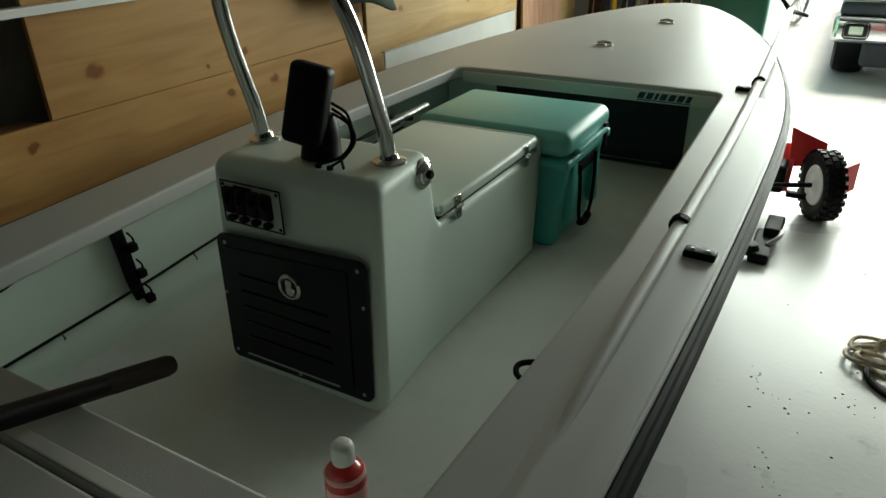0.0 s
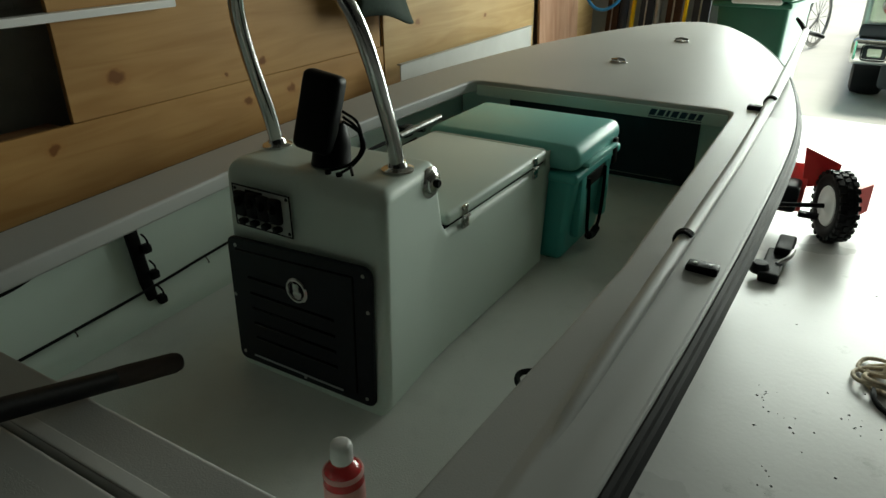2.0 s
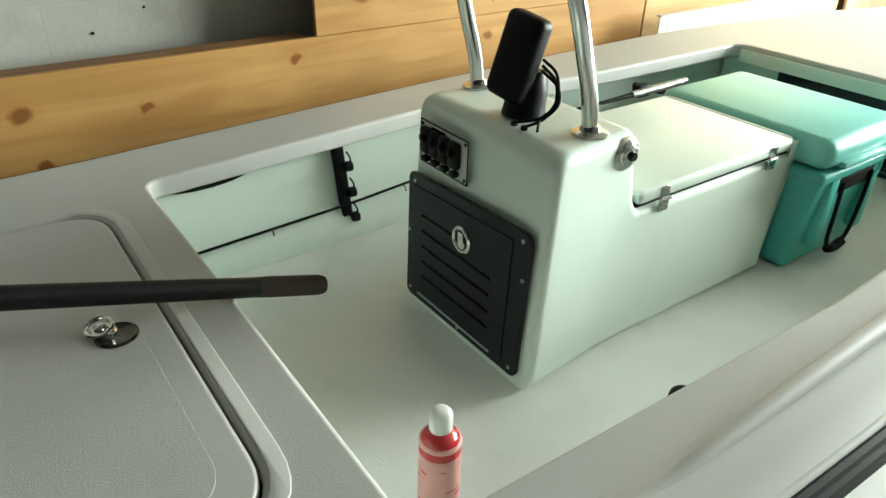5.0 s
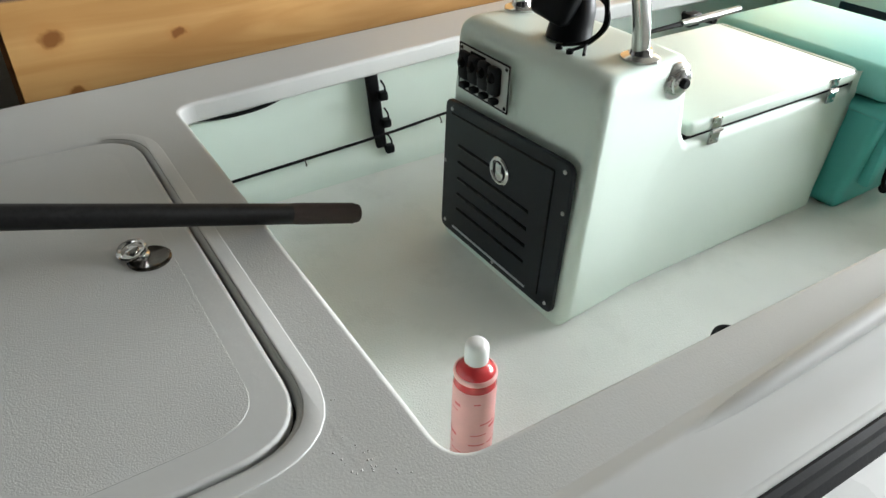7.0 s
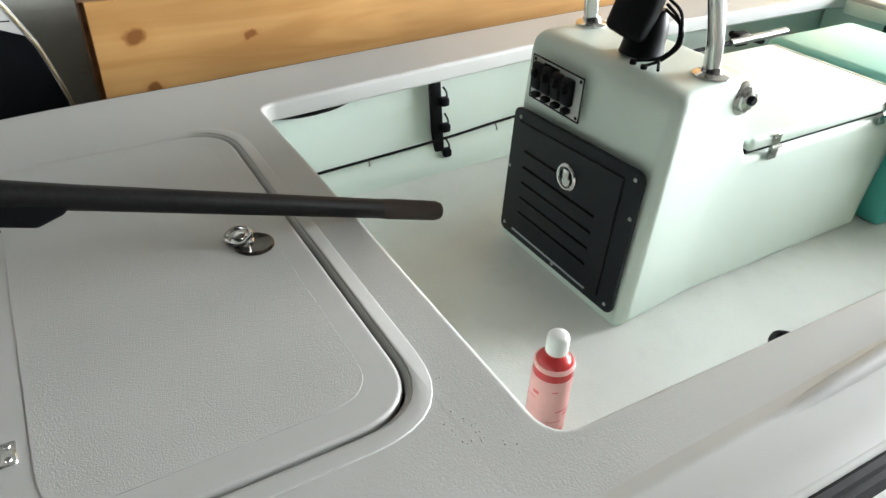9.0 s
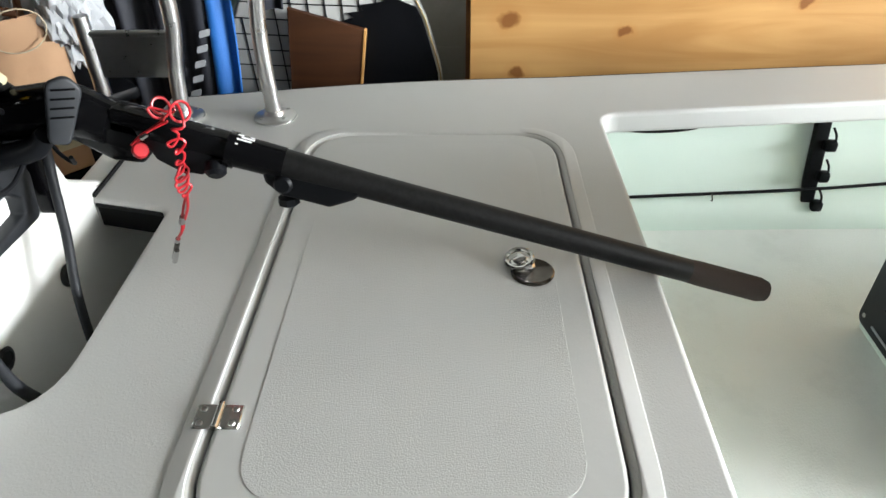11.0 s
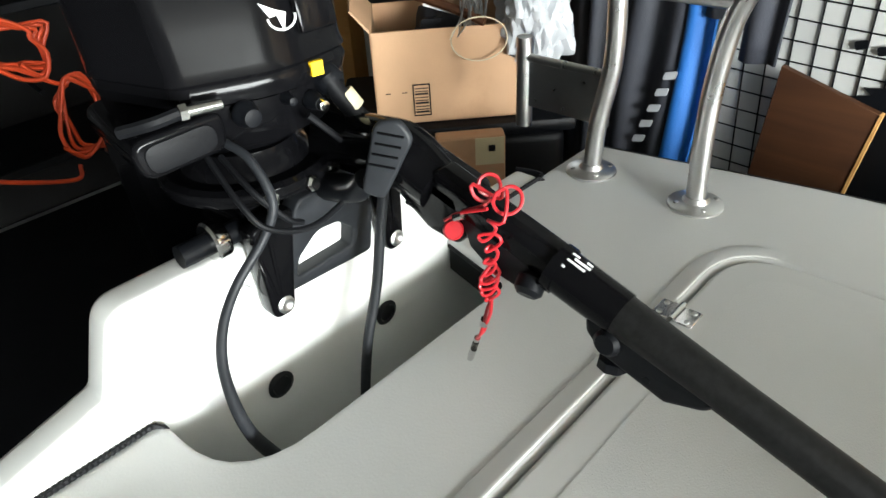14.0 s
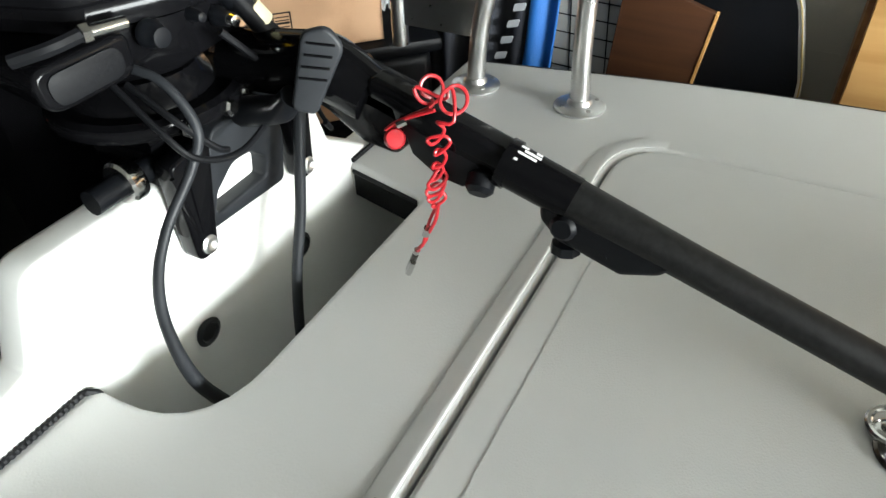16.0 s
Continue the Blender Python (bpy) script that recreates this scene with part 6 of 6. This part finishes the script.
drape("body", -1.42, -1.24, 0.15, 1.61, -1.090, NEOPRENE, ws2, 3, 0.02)
drape("front_panel", -1.255, -1.12, 0.15, 1.61, -1.080, CHARCOAL, ws2, 3, 0.02)
ws3 = thing("wetsuit_jacket", "short black neoprene jacket hanging over the board", "wetsuit", "hanging wetsuits", (-1.07, -0.85, 1.6))
drape("sleeve", -0.845, -0.765, 0.82, 1.61, -1.06, CHARCOAL, ws3, 2, 0.012)
drape("sleeve", -0.94, -0.86, 0.90, 1.61, -1.075, NEOPRENE, ws3, 2, 0.012)

tote = thing("storage_tote", "tall black plastic storage tote behind the stern", "storage box", "", (-0.78, -1.5, 0))
FACE_U, FACE_N = Vector((-0.728, 0.685, 0)), Vector((0.685, 0.728, 0))
BX = basis((-0.665, -1.385, 0.678), FACE_U, (0, 0, 1))
part("tub", rbox((-0.24, -0.66, -0.36), (0.30, -0.04, 0.02), 0.03, 3, BX), BLACK, tote)
part("lid", rbox((-0.26, -0.04, -0.38), (0.32, -0.003, 0.035), 0.012, 2, BX), BLACK, tote)
box = thing("cardboard_box", "open brown cardboard shipping box on the tote", "cardboard box", "", (-0.76, -1.5, 0.68))
for lo, hi in (((-0.165, 0.0, -0.006), (0.18, 0.225, 0.0)), ((-0.165, 0.0, -0.27), (0.18, 0.225, -0.264)), ((-0.165, 0.0, -0.27), (-0.159, 0.225, 0.0)), ((0.174, 0.0, -0.27), (0.18, 0.225, 0.0)), ((-0.165, 0.0, -0.27), (0.18, 0.005, 0.0))):
    part("box_wall", rbox(lo, hi, 0.001, 1, BX), CARD, box)
part("flap", plate([tuple(BX @ Vector(q)) for q in ((-0.165, 0.225, 0.0), (-0.165, 0.225, -0.26), (-0.215, 0.28, -0.26), (-0.205, 0.275, 0.0))], 0.005), CARD, box, "bent side flap", False)
for lo, hi in (((-0.075, 0.018, 0.0005), (-0.072, 0.098, 0.002)), ((-0.036, 0.018, 0.0005), (-0.033, 0.098, 0.002)), ((-0.075, 0.018, 0.0005), (-0.033, 0.021, 0.002)), ((-0.075, 0.095, 0.0005), (-0.033, 0.098, 0.002))):
    part("label_frame", rbox(lo, hi, 0, 1, BX), BLACK, box)
for i in range(9):
    z = 0.026 + 0.0075 * i
    part("barcode_bar", rbox((-0.070, z, 0.0005), (-0.038, z + (0.002 if i % 3 else 0.0045), 0.002), 0, 1, BX), BLACK, box)
for x in (-0.14, -0.10):
    part("corner_mark", rbox((x, 0.078, 0.0005), (x + 0.012, 0.080, 0.002), 0, 1, BX), BLACK, box)
card = thing("small_carton", "small cardboard carton with a pale label on the tote edge", "carton", "", (-0.7, -1.32, 0.6))
part("carton", rbox((-0.03, -0.150, 0.037), (0.135, -0.012, 0.085), 0.004, 1, BX), CARD, card)
part("paper_label", rbox((0.062, -0.085, 0.0855), (0.132, -0.015, 0.087), 0, 1, BX), CREAM, card)
part("label_mark", rbox((0.094, -0.050, 0.0875), (0.110, -0.034, 0.0885), 0, 1, BX), BLACK, card)

tote = thing("storage_tote", "dark plastic storage tote under the small carton", "tote", "", (-0.7, -1.32, 0.0))
part("tub", rbox((-0.025, -0.66, 0.039), (0.130, -0.176, 0.083), 0.006, 2, BX), BLACK, tote)
part("rim", rbox((-0.032, -0.176, 0.034), (0.137, -0.152, 0.088), 0.004, 2, BX), BLACK, tote)


def soft_lump(centre, radii, seed):
    """A slumped cloth bag: a sphere pushed in and out by noise and flattened below."""
    bm = bmesh.new()
    bmesh.ops.create_icosphere(bm, subdivisions=4, radius=1)
    for v in bm.verts:
        q = v.co + Vector((seed, 0, seed * 0.7))
        n = noise.noise(q * 1.6) * 0.30 + noise.noise(q * 4.0) * 0.14
        v.co = Vector(centre) + Vector([c * k for c, k in zip(v.co, radii)]) * (1 + n)
        v.co.z = max(v.co.z, centre[2] - radii[2] * 0.8)
    return bm


duffel = thing("duffel_bag", "slumped black cloth bag piled behind the cardboard box", "bag", "", (-1.08, -1.80, 0))
part("bag_body", soft_lump((-1.08, -1.80, 0.60), (0.17, 0.24, 0.74), 3.1), NEOPRENE, duffel)
part("strap", tube([(-1.00, -1.60, 1.00), (-0.95, -1.56, 1.10), (-0.92, -1.58, 1.02), (-0.91, -1.60, 0.92)], 0.010, 8), BLACK, duffel)
cloth = thing("black_cloth", "crumpled black cloth stuffed in the open box", "cloth", "", (-0.76, -1.48, 0.7))
part("cloth_fold", soft_lump(tuple(BX @ Vector((0.005, 0.125, -0.135))), (0.088, 0.088, 0.115), 7.4), NEOPRENE, cloth)
paper = thing("leaflet", "folded white leaflet lying in the open box", "leaflet", "", tuple(BX @ Vector((0.03, 0.25, -0.05))))
part("sheet", rbox((-0.05, -0.012, -0.001), (0.05, 0.012, 0.001), 0, 1, basis(tuple(BX @ Vector((0.015, 0.258, -0.05))), tuple(FACE_U + Vector((0, 0, -0.35))), (0.3, 0.3, 0.9))), CAPWHITE, paper)

bag = thing("plastic_bag", "crumpled white plastic bag stuffed in the box", "plastic bag", "", (-0.84, -1.3, 0.8))
bm = bmesh.new()
bmesh.ops.create_icosphere(bm, subdivisions=5, radius=1)
for v in bm.verts:
    n = noise.noise(v.co * 2.3) * 0.35 + noise.noise(v.co * 5.0) * 0.22 + noise.noise(v.co * 13.0) * 0.08
    v.co = Vector((-0.855, -1.262, 0.90)) + Vector((v.co.x * 0.085, v.co.y * 0.078, v.co.z * 0.155)) * (1 + n)
part("bag_film", bm, BAG, bag, limit=25)
cn = thing("cast_net", "grey monofilament cast net bundled over the box", "fishing net", "", (-0.72, -1.36, 0.9))
random.seed(8)
for i in range(40):
    a, b = random.uniform(-0.79, -0.64), random.uniform(-0.77, -0.70)
    part("net_strand", tube([(a, -1.42 + random.uniform(-0.05, 0.05), 1.30), (a * 0.5 + b * 0.5 + random.uniform(-0.03, 0.03), -1.37, 1.09), (b, -1.34 + random.uniform(-0.02, 0.02), 0.95), (b + random.uniform(-0.04, 0.04), -1.36, 0.88)], 0.0016, 4, 3), STEEL, cn)
part("net_ring", tube([tuple(BX @ Vector((0.085 + 0.065 * math.cos(a), 0.20 + 0.05 * math.sin(a), 0.02))) for a in [2 * math.pi * i / 14 for i in range(15)]], 0.0018, 5, 2), ROPE, cn)
part("net_stick", tube([tuple(BX @ Vector((-0.10, 0.30, -0.08))), tuple(BX @ Vector((0.02, 0.265, -0.03))), tuple(BX @ Vector((0.10, 0.235, 0.01)))], 0.011, 8), DARKWOOD, cn)
post = thing("timber_post", "bare pale timber post standing behind the motor", "timber post", "", (-0.9, -1.98, 0))
part("post", rbox((-0.945, -2.04, 0.0), (-0.885, -1.98, 2.59), 0.003, 1), RAWEDGE, post)
# added black sheet that stands in for the dark shade on this floor
matt = thing("rubber_mat", "added black sheet standing in for the shade on the floor behind the stern", "rubber mat", "", (0.6, -2.1, 0))
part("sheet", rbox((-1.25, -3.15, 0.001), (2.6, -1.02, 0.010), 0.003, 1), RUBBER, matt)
shelf = thing("dark_shelving", "dark cluttered shelving at the back of the garage", "shelving", "", (-0.4, -2.9, 0))
for z in (0.35, 0.85, 1.35, 1.85):
    part("shelf_board", rbox((-1.1, -3.18, z), (1.9, -2.75, z + 0.03), 0.003, 1), BLACK, shelf)
for x in (-1.1, 0.4, 1.86):
    part("upright", rbox((x, -2.79, 0.0), (x + 0.04, -2.75, 2.0), 0.002, 1), BLACK, shelf)
cable = thing("extension_cord", "coiled orange extension cord hanging in the shadow", "extension cord", "", (-0.15, -2.4, 0.6))
pts = []
for i in range(46):
    a = 2 * math.pi * i / 11.5
    pts.append((-0.195 + (0.065 + 0.02 * math.sin(i)) * math.cos(a) + 0.0007 * i, -2.40 + 0.001 * i, 0.615 + (0.110 + 0.015 * math.cos(1.7 * i)) * math.sin(a)))
part("cord_coil", tube(pts, 0.0065, 8, 3), ORANGE, cable)
part("cord_tail", tube([(-0.13, -2.40, 0.47), (-0.10, -2.38, 0.44), (0.05, -2.36, 0.50), (0.25, -2.3, 0.62)], 0.0065, 8), ORANGE, cable)
pts = []
for i in range(40):
    a = 2 * math.pi * i / 9.3
    pts.append((-0.10 + (0.075 + 0.025 * math.sin(2.1 * i)) * math.cos(a) + 0.001 * i, -2.42 + 0.0015 * i, 0.84 + (0.075 + 0.03 * math.cos(1.3 * i)) * math.sin(a)))
part("cord_tangle", tube(pts, 0.0065, 8, 3), ORANGE, cable, "tangled upper loops of the cord")
part("cord_link", tube([(-0.07, -2.38, 0.80), (-0.12, -2.38, 0.74), (-0.17, -2.39, 0.71)], 0.0065, 8), ORANGE, cable)
part("plug", tube([(-0.215, -2.38, 0.50), (-0.235, -2.38, 0.47)], 0.014, 8, smooth_path=False), STEEL, cable)
part("hanger", tube([(-0.11, -2.42, 0.70), (-0.11, -2.6, 0.72), (-0.11, -2.78, 0.72)], 0.008, 8), BLACK, cable)

# painted blocks of the side wall
for y, z, rad in ((0.465, 1.009, 0.007), (0.291, 0.974, 0.004), (0.128, 0.911, 0.005)):
    part("nail", lathe([(rad, 0), (rad * 0.9, 0.004), (rad * 0.5, 0.007), (0, 0.007)], (WALL_X - 0.006, y, z), (1, 0.2, -0.2), 8), RUBBER, wall_port)
for y, z0, z1 in ((0.566, 0.938, 1.20), (0.20, 1.02, 1.10)):
    part("paint_run", tube([(WALL_X - 0.004, y, z0), (WALL_X - 0.0035, y - 0.004, (z0 + z1) / 2), (WALL_X - 0.004, y - 0.010, z1)], [0.001, 0.0030, 0.0025], 8), BLOCKPAINT, wall_port)
base = bpy.data.meshes.new("block")
bm = rbox((0.0, 0.0, 0.0), (0.0040, 0.3993, 0.1993), 0.0005, 1)
bm.to_mesh(base)
bm.free()
base.materials.append(BLOCKPAINT)
for r in range(9):
    for k in range(9):
        ob = new("block", base)
        ob.location = (WALL_X - 0.0085, -2.4 + 0.4 * k + (0.2 if r % 2 else 0.0), 0.2 * r + 0.003)
        ob.parent = wall_port
